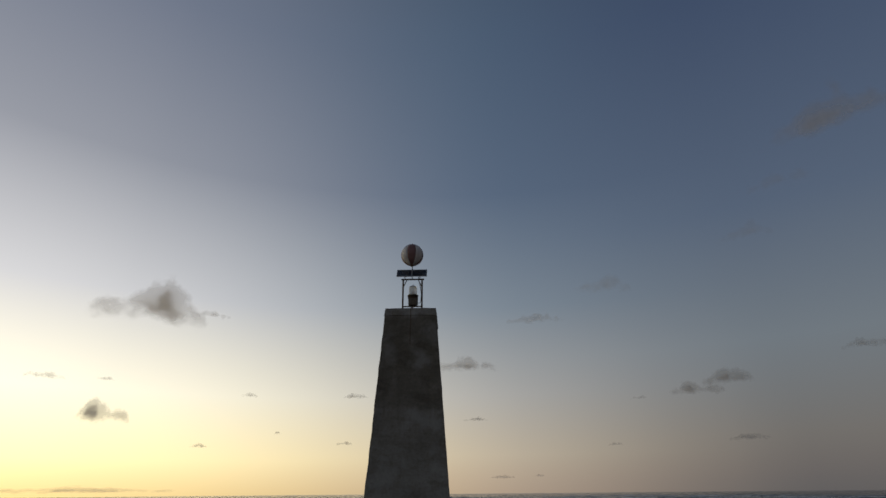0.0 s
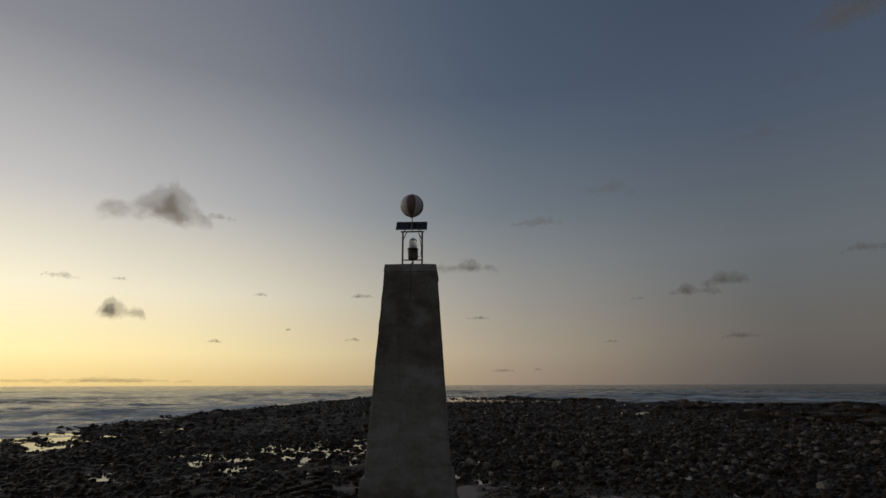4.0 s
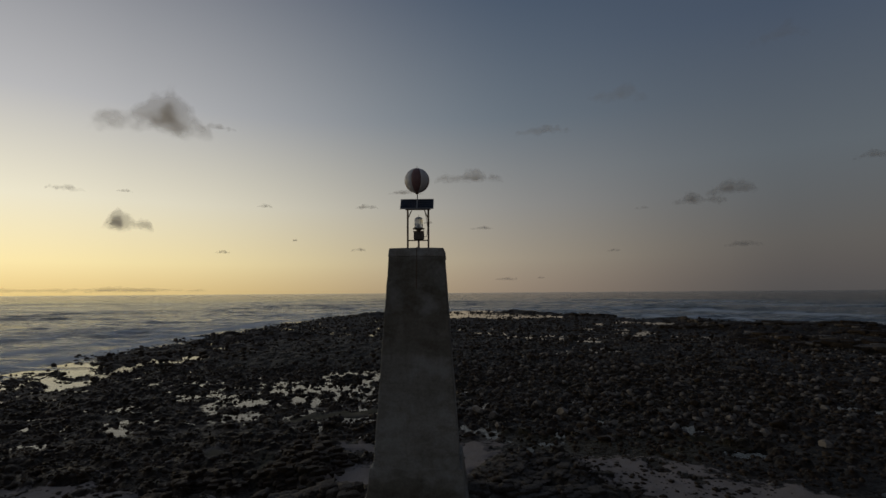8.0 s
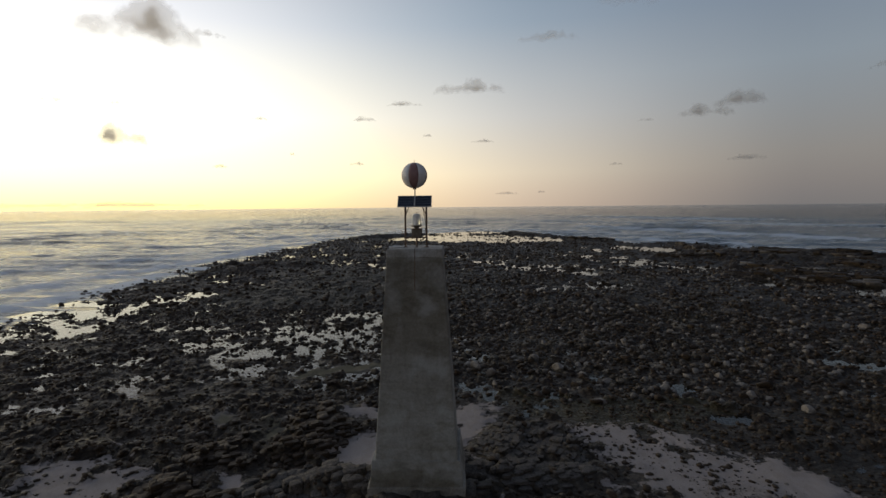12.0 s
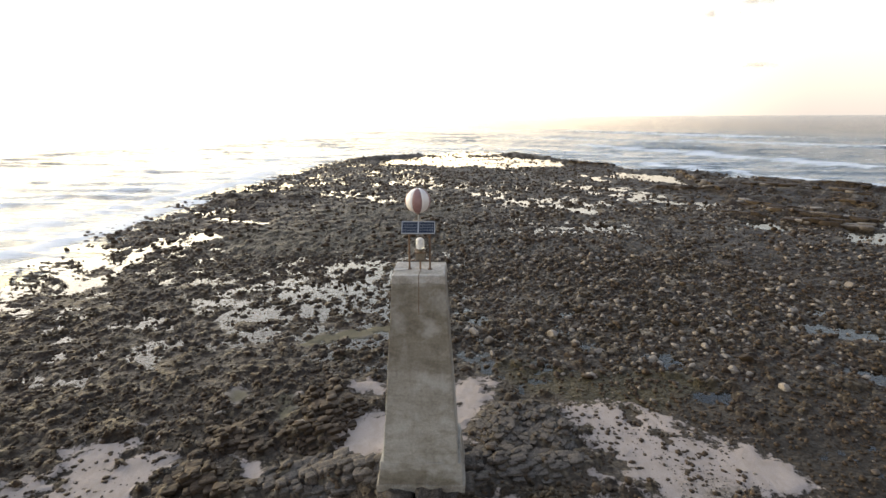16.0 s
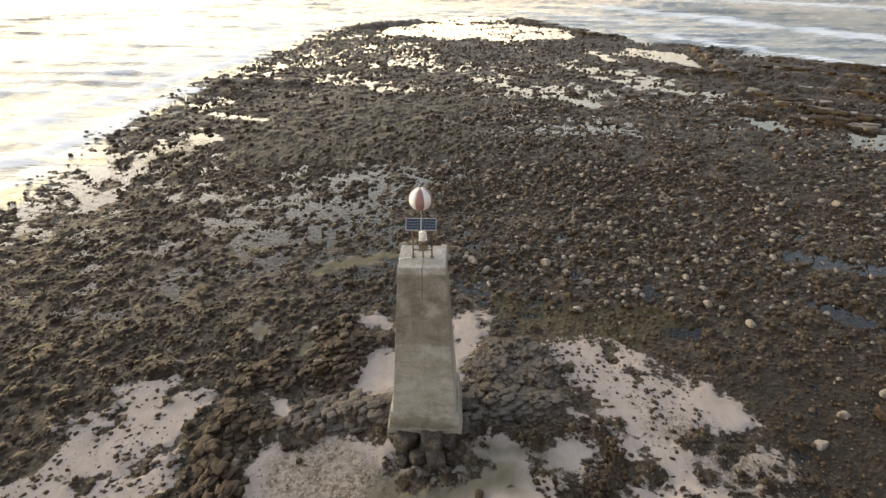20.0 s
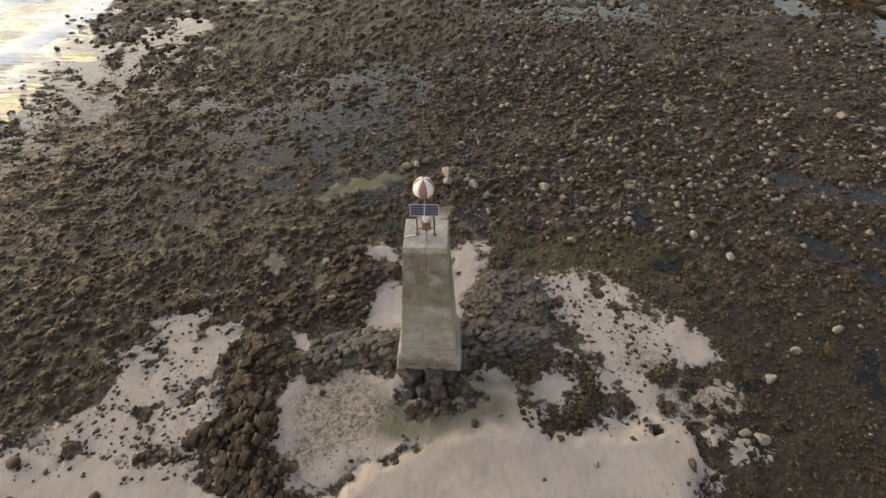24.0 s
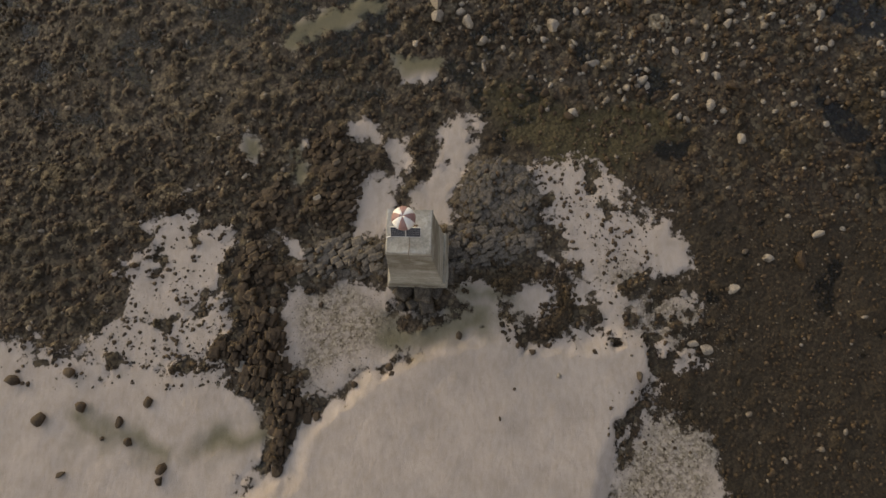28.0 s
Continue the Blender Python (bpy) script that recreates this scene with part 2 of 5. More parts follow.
def make_slate(name, dark=1.0):
    m, t, b = surface(name)
    fine, big = noise_of(t, 6.0, 6, 0.65), noise_of(t, 1.3, 4)
    colour = ramp(t, fine, [(0.28, (0.040, 0.033, 0.027)), (0.5, (0.125, 0.106, 0.088)), (0.75, (0.27, 0.235, 0.20))])
    colour = blend(t, ramp(t, big, [(0.45, 0.0), (0.62, 0.7)]), colour, (0.048, 0.038, 0.026))
    colour = blend(t, 1.0, colour, (dark, dark, dark), "MULTIPLY")
    t.links.new(colour, b.inputs["Base Color"])
    b.inputs["Roughness"].default_value = 0.75
    b.inputs["Specular IOR Level"].default_value = 0.14
    bump(t, b, fine, 0.8, 0.04)
    return m


def make_water_material():
    m, t, b = surface("sea_water")
    foam_big = noise_of(t, 0.085, 5, 0.6, stretch=(0.35, 1.5, 1.0), distort=0.8)
    foam_fine = noise_of(t, 0.55, 7, 0.75, stretch=(0.22, 1.5, 1.0), distort=0.3)
    raw = calc(t, "ADD", attr(t, "foam"), calc(t, "ADD", calc(t, "MULTIPLY", calc(t, "SUBTRACT", foam_big, 0.5), 0.55), calc(t, "MULTIPLY", calc(t, "SUBTRACT", foam_fine, 0.5), 2.3)))
    foam = ramp(t, raw, [(0.42, 0.0), (0.54, 0.5), (0.74, 1.0)])
    milky = attr(t, "shallow")
    water = blend(t, milky, (0.020, 0.028, 0.033), (0.20, 0.222, 0.225))
    t.links.new(blend(t, foam, water, (0.76, 0.79, 0.80)), b.inputs["Base Color"])
    t.links.new(blend(t, foam, 0.11, 0.6), b.inputs["Roughness"])
    b.inputs["Specular IOR Level"].default_value = 0.5
    b.inputs["IOR"].default_value = 1.33
    swell = noise_of(t, 0.085, 3, 0.5, stretch=(0.30, 1.5, 1.0), distort=0.5)
    waves = noise_of(t, 0.36, 4, 0.6, stretch=(0.24, 1.2, 1.0), distort=0.4)
    ripples = noise_of(t, 1.0, 5, 0.7, stretch=(0.34, 1.3, 1.0))
    fine = noise_of(t, 4.0, 3, 0.6, stretch=(0.6, 1.4, 1.0))
    h = calc(t, "ADD", calc(t, "ADD", calc(t, "MULTIPLY", swell, 2.0), calc(t, "MULTIPLY", waves, 2.4)), calc(t, "ADD", calc(t, "MULTIPLY", ripples, 2.6), calc(t, "MULTIPLY", fine, 0.4)))
    bump(t, b, calc(t, "MULTIPLY", h, attr(t, "chop")), 1.0, 1.0)
    return m


def make_pool_material():
    m, t, b = surface("pool_water")
    out = t.nodes["Material Output"]
    t.nodes.remove(b)
    deep = t.nodes.new("ShaderNodeBsdfTransparent")
    deep.inputs[0].default_value = (0.86, 0.88, 0.84, 1)
    gloss = t.nodes.new("ShaderNodeBsdfGlossy")
    gloss.inputs["Roughness"].default_value = 0.06
    fresnel = t.nodes.new("ShaderNodeFresnel")
    fresnel.inputs[0].default_value = 1.33
    bp = t.nodes.new("ShaderNodeBump")
    bp.inputs["Strength"].default_value, bp.inputs["Distance"].default_value = 0.15, 0.02
    t.links.new(noise_of(t, 2.5, 3), bp.inputs["Height"])
    t.links.new(bp.outputs[0], gloss.inputs["Normal"])
    t.links.new(bp.outputs[0], fresnel.inputs["Normal"])
    mix = t.nodes.new("ShaderNodeMixShader")
    t.links.new(fresnel.outputs[0], mix.inputs[0])
    t.links.new(deep.outputs[0], mix.inputs[1])
    t.links.new(gloss.outputs[0], mix.inputs[2])
    t.links.new(mix.outputs[0], out.inputs[0])
    return m


def make_concrete(name, low, high, streak):
    m, t, b = surface(name)
    fine = noise_of(t, 14.0, 7, 0.65)
    patch = noise_of(t, 0.8, 5, 0.6, distort=0.8)
    run = noise_of(t, 3.0, 4, 0.6, stretch=(1.6, 1.6, 0.18))
    where = t.nodes.new("ShaderNodeTexCoord")
    up = t.nodes.new("ShaderNodeSeparateXYZ")
    t.links.new(where.outputs["Object"], up.inputs[0])
    level = calc(t, "MULTIPLY", calc(t, "ADD", up.outputs[2], calc(t, "MULTIPLY", calc(t, "SUBTRACT", noise_of(t, 1.6, 5), 0.5), 0.55)), 0.125)
    lift = ramp(t, level, [(0.0, 0.9), (0.06, 0.75), (0.075, 0.12), (0.28, 0.0), (0.36, 0.05), (0.375, 0.35), (0.50, 0.25), (0.515, 0.65), (0.70, 0.95), (0.86, 0.8), (0.88, 0.2)])
    colour = ramp(t, fine, [(0.3, low), (0.7, high)])
    colour = blend(t, ramp(t, patch, [(0.40, 0.0), (0.62, 0.55)]), colour, (0.56, 0.53, 0.47), "MULTIPLY")
    colour = blend(t, ramp(t, run, [(0.52, 0.0), (0.72, streak * 0.45)]), colour, (0.50, 0.44, 0.36), "MULTIPLY")
    colour = blend(t, lift, colour, (0.55, 0.505, 0.435), "MULTIPLY")
    band = noise_of(t, 1.5, 5, 0.62, stretch=(0.6, 0.6, 1.9), distort=0.5)
    colour = blend(t, ramp(t, band, [(0.50, 0.0), (0.60, 0.55)]), colour, (0.66, 0.64, 0.58), "MULTIPLY")
    colour = blend(t, ramp(t, noise_of(t, 0.9, 4, 0.6), [(0.52, 0.0), (0.66, 0.35)]), colour, (0.50, 0.50, 0.47))
    t.links.new(colour, b.inputs["Base Color"])
    b.inputs["Roughness"].default_value = 0.9
    bump(t, b, calc(t, "ADD", fine, calc(t, "MULTIPLY", patch, 0.6)), 0.6, 0.02)
    return m


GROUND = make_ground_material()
ROCK = make_rock_material("reef_rock", 0.05)
PALE_ROCK = make_rock_material("dry_boulder", 0.50)
GRAVEL_STONE = make_rock_material("gravel_stone", 0.75)
PALE_STONE = make_rock_material("pale_boulder", 0.98)
WEEDY = make_rock_material("weedy_rock", 0.02)
SLATE = make_slate("grey_bedrock")
FOOT_ROCK = make_slate("dark_wet_rock", 0.62)
WATER = make_water_material()
POOL = make_pool_material()
CONCRETE = make_concrete("weathered_concrete", (0.265, 0.254, 0.224), (0.39, 0.375, 0.332), 0.5)
CAP_CONCRETE = make_concrete("salt_stained_concrete", (0.30, 0.285, 0.26), (0.50, 0.48, 0.44), 0.7)
STEEL = plain("rusted_steel", (0.10, 0.055, 0.03), (0.20, 0.13, 0.085), 22, 0.7, 0.3, 0.002)
GREY_STEEL = plain("galvanised_steel", (0.30, 0.30, 0.30), (0.46, 0.46, 0.45), 18, 0.5, 0.7, 0.001)
CELL = plain("solar_cell", (0.011, 0.015, 0.027), (0.017, 0.023, 0.04), 30, 0.22, 0.0, 0)
BACK_SHEET = plain("panel_back_sheet", (0.20, 0.21, 0.22), (0.28, 0.29, 0.30), 8, 0.5, 0.0, 0)
FRAME = plain("aluminium_frame", (0.36, 0.36, 0.36), (0.50, 0.50, 0.49), 30, 0.45, 0.6, 0.0005)
WHITE = plain("white_paint", (0.66, 0.62, 0.58), (0.80, 0.77, 0.73), 5, 0.5, 0.0, 0.002)
RED = plain("faded_red_paint", (0.22, 0.115, 0.105), (0.30, 0.175, 0.16), 5, 0.55, 0.0, 0.002)
LAMP_BODY = plain("olive_lamp_paint", (0.10, 0.08, 0.055), (0.19, 0.155, 0.11), 14, 0.6, 0.1, 0.002)
RUBBER = plain("black_cable", (0.015, 0.015, 0.015), (0.03, 0.03, 0.03), 30, 0.6, 0.0, 0)


def make_lens():
    m, t, b = surface("moulded_lens")
    b.inputs["Base Color"].default_value = (0.93, 0.94, 0.92, 1)
    b.inputs["Roughness"].default_value = 0.12
    b.inputs["Transmission Weight"].default_value = 0.45
    b.inputs["IOR"].default_value = 1.45
    return m


LENS = make_lens()

# ---- shape tools ----


def lattice(ix, iy, seed):
    v = (ix.astype(np.int64) * 374761393 + iy.astype(np.int64) * 668265263 + seed * 974711) & 0x7FFFFFFF
    v = ((v ^ (v >> 13)) * 1274126177) & 0x7FFFFFFF
    return ((v ^ (v >> 16)) & 0xFFFF) / 32767.5 - 1.0


def value_noise(x, y, seed):
    ix, iy = np.floor(x), np.floor(y)
    fx, fy = x - ix, y - iy
    fx, fy = fx * fx * (3 - 2 * fx), fy * fy * (3 - 2 * fy)
    a, b = lattice(ix, iy, seed), lattice(ix + 1, iy, seed)
    c, d = lattice(ix, iy + 1, seed), lattice(ix + 1, iy + 1, seed)
    return (a + (b - a) * fx) * (1 - fy) + (c + (d - c) * fx) * fy


def fbm(x, y, scale, octaves, seed):
    total, amp, s = 0.0, 1.0, scale
    for k in range(octaves):
        total = total + amp * value_noise(x / s, y / s, seed + 17 * k)
        amp, s = amp * 0.5, s * 0.47
    return total / 1.6


def step(a, b, v):
    u = np.clip((v - a) / (b - a), 0, 1)
    return u * u * (3 - 2 * u)


def capsule(x, y, x1, y1, x2, y2, r):
    dx, dy = x2 - x1, y2 - y1
    u = np.clip(((x - x1) * dx + (y - y1) * dy) / (dx * dx + dy * dy + 1e-9), 0, 1)
    return r - np.hypot(x - x1 - u * dx, y - y1 - u * dy)


def cobbles(x, y, cell, seed, share):
    """Rounded stones, one to a cell of a jittered grid: height 0 to 1 and the stone's own tone."""
    ix, iy = np.floor(x / cell), np.floor(y / cell)
    top, tone = np.zeros(np.shape(x)), np.full(np.shape(x), 0.2)
    for dx in (-1, 0, 1):
        for dy in (-1, 0, 1):
            cx, cy = ix + dx, iy + dy
            px = (cx + 0.5 + 0.42 * lattice(cx, cy, seed)) * cell
            py = (cy + 0.5 + 0.42 * lattice(cx, cy, seed + 1)) * cell
            a = 3.14 * lattice(cx, cy, seed + 2)
            r = cell * (0.45 + 0.22 * lattice(cx, cy, seed + 3))
            u, v = (x - px) * np.cos(a) + (y - py) * np.sin(a), (y - py) * np.cos(a) - (x - px) * np.sin(a)
            q = (1 - (u / r) ** 2 - (v / (r * 0.72)) ** 2) * (1.7 + 0.9 * lattice(cx, cy, seed + 6))
            here = np.where(lattice(cx, cy, seed + 4) * 0.5 + 0.5 < share, np.sqrt(np.clip(q, 0, 1)) * r / cell * 2, 0)
            tone = np.where(here > top, lattice(cx, cy, seed + 5) * 0.5 + 0.5, tone)
            top = np.maximum(top, here)
    return top, tone


def union(x, y, shapes, far=-50.0):
    best = np.full(np.shape(x), far)
    for s in shapes:
        best = np.maximum(best, capsule(x, y, *s))
    return best


# ---- the plan of the shore ----
COAST = [(-4200, -900), (-400, -260), (-60, -60), (-42, 5), (-38.5, 33), (-39.5, 46), (-39.5, 64), (-38, 86), (-37, 130), (-29, 160),
         (-10, 176), (12, 186), (27, 155), (35, 146), (43, 119), (56, 105), (70, 91), (80, 77), (115, 45), (170, -20), (420, -220), (4200, -900)]
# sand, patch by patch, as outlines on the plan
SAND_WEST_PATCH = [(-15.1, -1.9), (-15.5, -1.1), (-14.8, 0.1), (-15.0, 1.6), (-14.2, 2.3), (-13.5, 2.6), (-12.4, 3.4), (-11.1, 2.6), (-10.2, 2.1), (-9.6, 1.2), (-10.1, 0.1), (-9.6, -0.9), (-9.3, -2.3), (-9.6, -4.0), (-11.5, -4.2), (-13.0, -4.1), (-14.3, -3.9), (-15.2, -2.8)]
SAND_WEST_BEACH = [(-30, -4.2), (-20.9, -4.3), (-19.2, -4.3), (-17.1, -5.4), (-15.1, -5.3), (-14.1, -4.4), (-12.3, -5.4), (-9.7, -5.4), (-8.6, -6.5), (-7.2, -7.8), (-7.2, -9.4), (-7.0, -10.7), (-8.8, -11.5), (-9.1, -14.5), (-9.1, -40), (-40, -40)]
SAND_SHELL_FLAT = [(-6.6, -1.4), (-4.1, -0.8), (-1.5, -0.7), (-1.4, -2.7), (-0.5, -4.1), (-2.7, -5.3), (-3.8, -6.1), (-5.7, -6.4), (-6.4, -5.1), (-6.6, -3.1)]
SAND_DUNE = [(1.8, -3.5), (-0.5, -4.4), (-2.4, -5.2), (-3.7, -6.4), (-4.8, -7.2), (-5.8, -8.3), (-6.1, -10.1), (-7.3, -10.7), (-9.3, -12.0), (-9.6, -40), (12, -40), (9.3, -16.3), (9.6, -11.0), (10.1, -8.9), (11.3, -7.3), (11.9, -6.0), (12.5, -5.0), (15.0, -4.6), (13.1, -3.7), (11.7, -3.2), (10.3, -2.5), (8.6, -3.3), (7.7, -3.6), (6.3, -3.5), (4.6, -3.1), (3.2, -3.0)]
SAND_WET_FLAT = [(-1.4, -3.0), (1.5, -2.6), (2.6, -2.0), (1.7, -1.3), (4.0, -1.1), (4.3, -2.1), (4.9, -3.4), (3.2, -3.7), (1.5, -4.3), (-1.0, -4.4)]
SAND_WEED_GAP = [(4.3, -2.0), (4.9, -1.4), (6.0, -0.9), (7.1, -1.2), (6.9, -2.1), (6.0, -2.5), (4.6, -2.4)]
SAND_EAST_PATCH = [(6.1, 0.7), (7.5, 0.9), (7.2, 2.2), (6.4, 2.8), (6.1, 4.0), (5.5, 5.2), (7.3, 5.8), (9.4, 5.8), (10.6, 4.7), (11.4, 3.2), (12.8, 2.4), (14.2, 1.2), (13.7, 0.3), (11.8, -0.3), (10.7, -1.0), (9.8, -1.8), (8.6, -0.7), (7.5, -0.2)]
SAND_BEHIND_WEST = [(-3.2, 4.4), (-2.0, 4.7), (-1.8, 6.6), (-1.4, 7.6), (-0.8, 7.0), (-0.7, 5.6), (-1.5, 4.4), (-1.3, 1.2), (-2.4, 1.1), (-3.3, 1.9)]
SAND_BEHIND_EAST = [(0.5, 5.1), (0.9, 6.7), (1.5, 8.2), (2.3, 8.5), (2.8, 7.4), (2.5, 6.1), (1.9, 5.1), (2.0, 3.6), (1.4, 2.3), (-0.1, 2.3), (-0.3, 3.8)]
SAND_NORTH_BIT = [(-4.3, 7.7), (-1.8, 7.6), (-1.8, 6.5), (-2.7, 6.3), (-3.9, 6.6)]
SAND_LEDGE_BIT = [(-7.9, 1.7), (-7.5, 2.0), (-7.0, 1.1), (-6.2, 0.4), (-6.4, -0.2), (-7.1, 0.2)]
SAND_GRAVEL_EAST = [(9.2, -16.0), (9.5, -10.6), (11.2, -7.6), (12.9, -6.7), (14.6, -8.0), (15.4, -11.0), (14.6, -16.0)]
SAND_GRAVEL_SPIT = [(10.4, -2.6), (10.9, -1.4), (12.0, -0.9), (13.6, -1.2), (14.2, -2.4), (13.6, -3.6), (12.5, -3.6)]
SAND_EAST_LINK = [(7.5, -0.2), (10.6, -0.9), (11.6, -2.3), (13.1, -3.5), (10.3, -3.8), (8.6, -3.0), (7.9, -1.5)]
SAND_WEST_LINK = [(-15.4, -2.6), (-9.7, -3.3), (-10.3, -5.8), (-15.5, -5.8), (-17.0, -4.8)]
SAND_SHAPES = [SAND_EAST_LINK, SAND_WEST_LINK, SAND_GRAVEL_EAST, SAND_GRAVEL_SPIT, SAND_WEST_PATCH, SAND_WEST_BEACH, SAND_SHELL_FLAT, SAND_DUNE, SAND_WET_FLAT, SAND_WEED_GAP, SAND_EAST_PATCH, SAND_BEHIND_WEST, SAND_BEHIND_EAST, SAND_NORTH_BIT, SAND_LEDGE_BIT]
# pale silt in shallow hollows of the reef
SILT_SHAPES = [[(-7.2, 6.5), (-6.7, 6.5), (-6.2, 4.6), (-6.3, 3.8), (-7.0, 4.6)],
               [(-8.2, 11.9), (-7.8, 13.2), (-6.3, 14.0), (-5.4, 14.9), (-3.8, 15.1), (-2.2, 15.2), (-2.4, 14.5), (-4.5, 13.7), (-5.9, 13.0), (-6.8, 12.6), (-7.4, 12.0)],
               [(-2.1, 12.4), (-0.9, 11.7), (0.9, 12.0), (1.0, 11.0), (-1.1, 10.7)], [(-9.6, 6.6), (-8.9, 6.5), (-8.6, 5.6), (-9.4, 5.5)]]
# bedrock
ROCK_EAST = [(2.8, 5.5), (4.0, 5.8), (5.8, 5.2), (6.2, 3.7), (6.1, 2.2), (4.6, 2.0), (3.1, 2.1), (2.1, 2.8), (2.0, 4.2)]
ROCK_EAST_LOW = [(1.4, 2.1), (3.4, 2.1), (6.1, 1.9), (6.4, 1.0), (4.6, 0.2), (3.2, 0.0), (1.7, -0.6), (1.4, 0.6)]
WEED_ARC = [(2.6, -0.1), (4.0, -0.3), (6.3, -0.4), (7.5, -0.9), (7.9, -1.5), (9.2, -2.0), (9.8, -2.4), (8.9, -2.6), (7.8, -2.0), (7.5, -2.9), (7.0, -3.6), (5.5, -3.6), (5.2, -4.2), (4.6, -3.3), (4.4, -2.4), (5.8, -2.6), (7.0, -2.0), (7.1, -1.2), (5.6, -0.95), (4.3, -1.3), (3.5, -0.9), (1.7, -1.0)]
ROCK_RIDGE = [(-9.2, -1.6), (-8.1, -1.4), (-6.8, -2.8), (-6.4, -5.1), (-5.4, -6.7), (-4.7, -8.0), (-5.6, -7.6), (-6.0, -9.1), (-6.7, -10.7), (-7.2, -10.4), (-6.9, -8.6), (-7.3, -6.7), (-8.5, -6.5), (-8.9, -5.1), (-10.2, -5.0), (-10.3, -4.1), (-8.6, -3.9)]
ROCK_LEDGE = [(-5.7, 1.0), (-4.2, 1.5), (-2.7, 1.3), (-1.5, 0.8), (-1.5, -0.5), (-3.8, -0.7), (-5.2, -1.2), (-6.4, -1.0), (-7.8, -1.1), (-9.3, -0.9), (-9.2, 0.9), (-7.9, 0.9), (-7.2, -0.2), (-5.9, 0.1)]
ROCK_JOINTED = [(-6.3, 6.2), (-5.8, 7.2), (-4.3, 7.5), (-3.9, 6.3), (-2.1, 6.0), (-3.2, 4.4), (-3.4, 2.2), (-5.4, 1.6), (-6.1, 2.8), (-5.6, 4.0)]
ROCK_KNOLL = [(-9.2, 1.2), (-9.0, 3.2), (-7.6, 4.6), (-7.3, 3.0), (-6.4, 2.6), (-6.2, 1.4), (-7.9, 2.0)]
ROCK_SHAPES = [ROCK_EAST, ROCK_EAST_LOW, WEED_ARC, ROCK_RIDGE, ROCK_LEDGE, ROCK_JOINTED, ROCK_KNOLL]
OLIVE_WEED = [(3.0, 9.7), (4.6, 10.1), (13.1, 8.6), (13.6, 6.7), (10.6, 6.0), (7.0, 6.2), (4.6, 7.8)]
RAGGED = [(-13.0, 1.6, -11.2, -2.6, 2.0), (-14.5, -1.5, -12.5, -3.6, 1.2), (-15.6, -4.2, -11.0, -4.6, 1.5), (7.0, 4.6, 10.4, 3.6, 1.4), (7.4, 2.4, 10.4, 0.4, 0.9), (8.8, -2.8, 12.8, -4.2, 0.7), (-19, -5.0, -10.6, -5.2, 0.6), (13.4, -4.6, 11.4, -8, 1.2), (12.4, -2.2, 13.2, -2.6, 0.6)]
GRAVEL = [(-5.2, -2.6, -2.6, -3.2, 1.5), (-5.0, -4.8, -3.6, -4.6, 1.2), (12.6, -9, 11.5, -14, 2.3), (12, -2.2, 14.6, -3.0, 1.6), (9.6, 0.4, 11.6, -0.2, 0.7)]
POOLS = [(41, 104, 46.5, 88, 4.2), (28.5, 108, 32, 92, 2.0), (-6, 144, 14, 140, 18), (-4, 170, 12, 174, 8), (16, 61, 20, 57, 1.4), (38.5, 54, 38.5, 46, 2.0), (47, 60, 52, 54, 1.2), (49, 46, 46, 40, 2.4), (53, 48, 57, 44, 1.6), (58, 73, 63, 66, 1.2), (47, 66, 52, 61, 1.3), (54, 70, 58, 66, 1.0), (63, 78, 70, 70, 1.0), (24, 76, 32, 72, 1.0), (33, 66, 38, 64, 0.9),
         (-27.5, 42, -25.8, 40.5, 1.5), (-30, 51.5, -23, 48.4, 0.8), (12.6, 11.4, 13.2, 10, 0.5), (23.4, 15, 29, 13, 1.1), (21.4, 10, 24, 6, 0.9), (13.8, 6.2, 14.4, 6.4, 0.4), (28, 8, 34, 0, 2.2), (-35.5, 36, -32, 29, 0.8), (-30, 34, -28, 22, 0.5), (-12.5, 20.8, -10, 22, 0.35)]
PUDDLES = [(-32, 18, -30, 40, 1.0), (-32, 58, -28, 98, 4.0), (-25, 98, -4, 90, 9), (-15, 19, -6, 26, 3.0), (-16, 10.5, -9, 15, 2.0), (-8, 112, -6, 92, 6), (-38, 36, -31, 24, 4), (8, 72, 20, 60, 6), (4, 48, 18, 48, 5), (-20, 76, -12, 72, 4), (34, 60, 50, 48, 6), (24, 90, 30, 70, 4)]
CARPET = [(-17, 40, -4, 42, 8), (-14, 56, -2, 58, 6)]


LEDGES = [(51.8, 107, 49, 90, 1.3), (49, 90, 46.6, 74, 1.2), (43.6, 63.5, 45.7, 58.3, 0.9), (45.7, 58.3, 50, 56.8, 0.9), (54.7, 82.9, 60.2, 78.8, 1.4), (60.2, 78.8, 66.8, 69.7, 1.4), (44.1, 56.6, 47.5, 52.4, 0.9), (47.5, 52.4, 51.2, 48.4, 0.9),
          (37.4, 55.6, 41, 51.6, 0.8), (38, 80, 47, 77.5, 0.9), (33, 132.5, 42, 123.7, 1.6), (57.3, 63.7, 59.2, 58.5, 1.0), (42.4, 49.4, 49, 44.8, 0.9), (62, 92, 74, 79, 1.6), (22, 172, 30, 156, 1.6)]
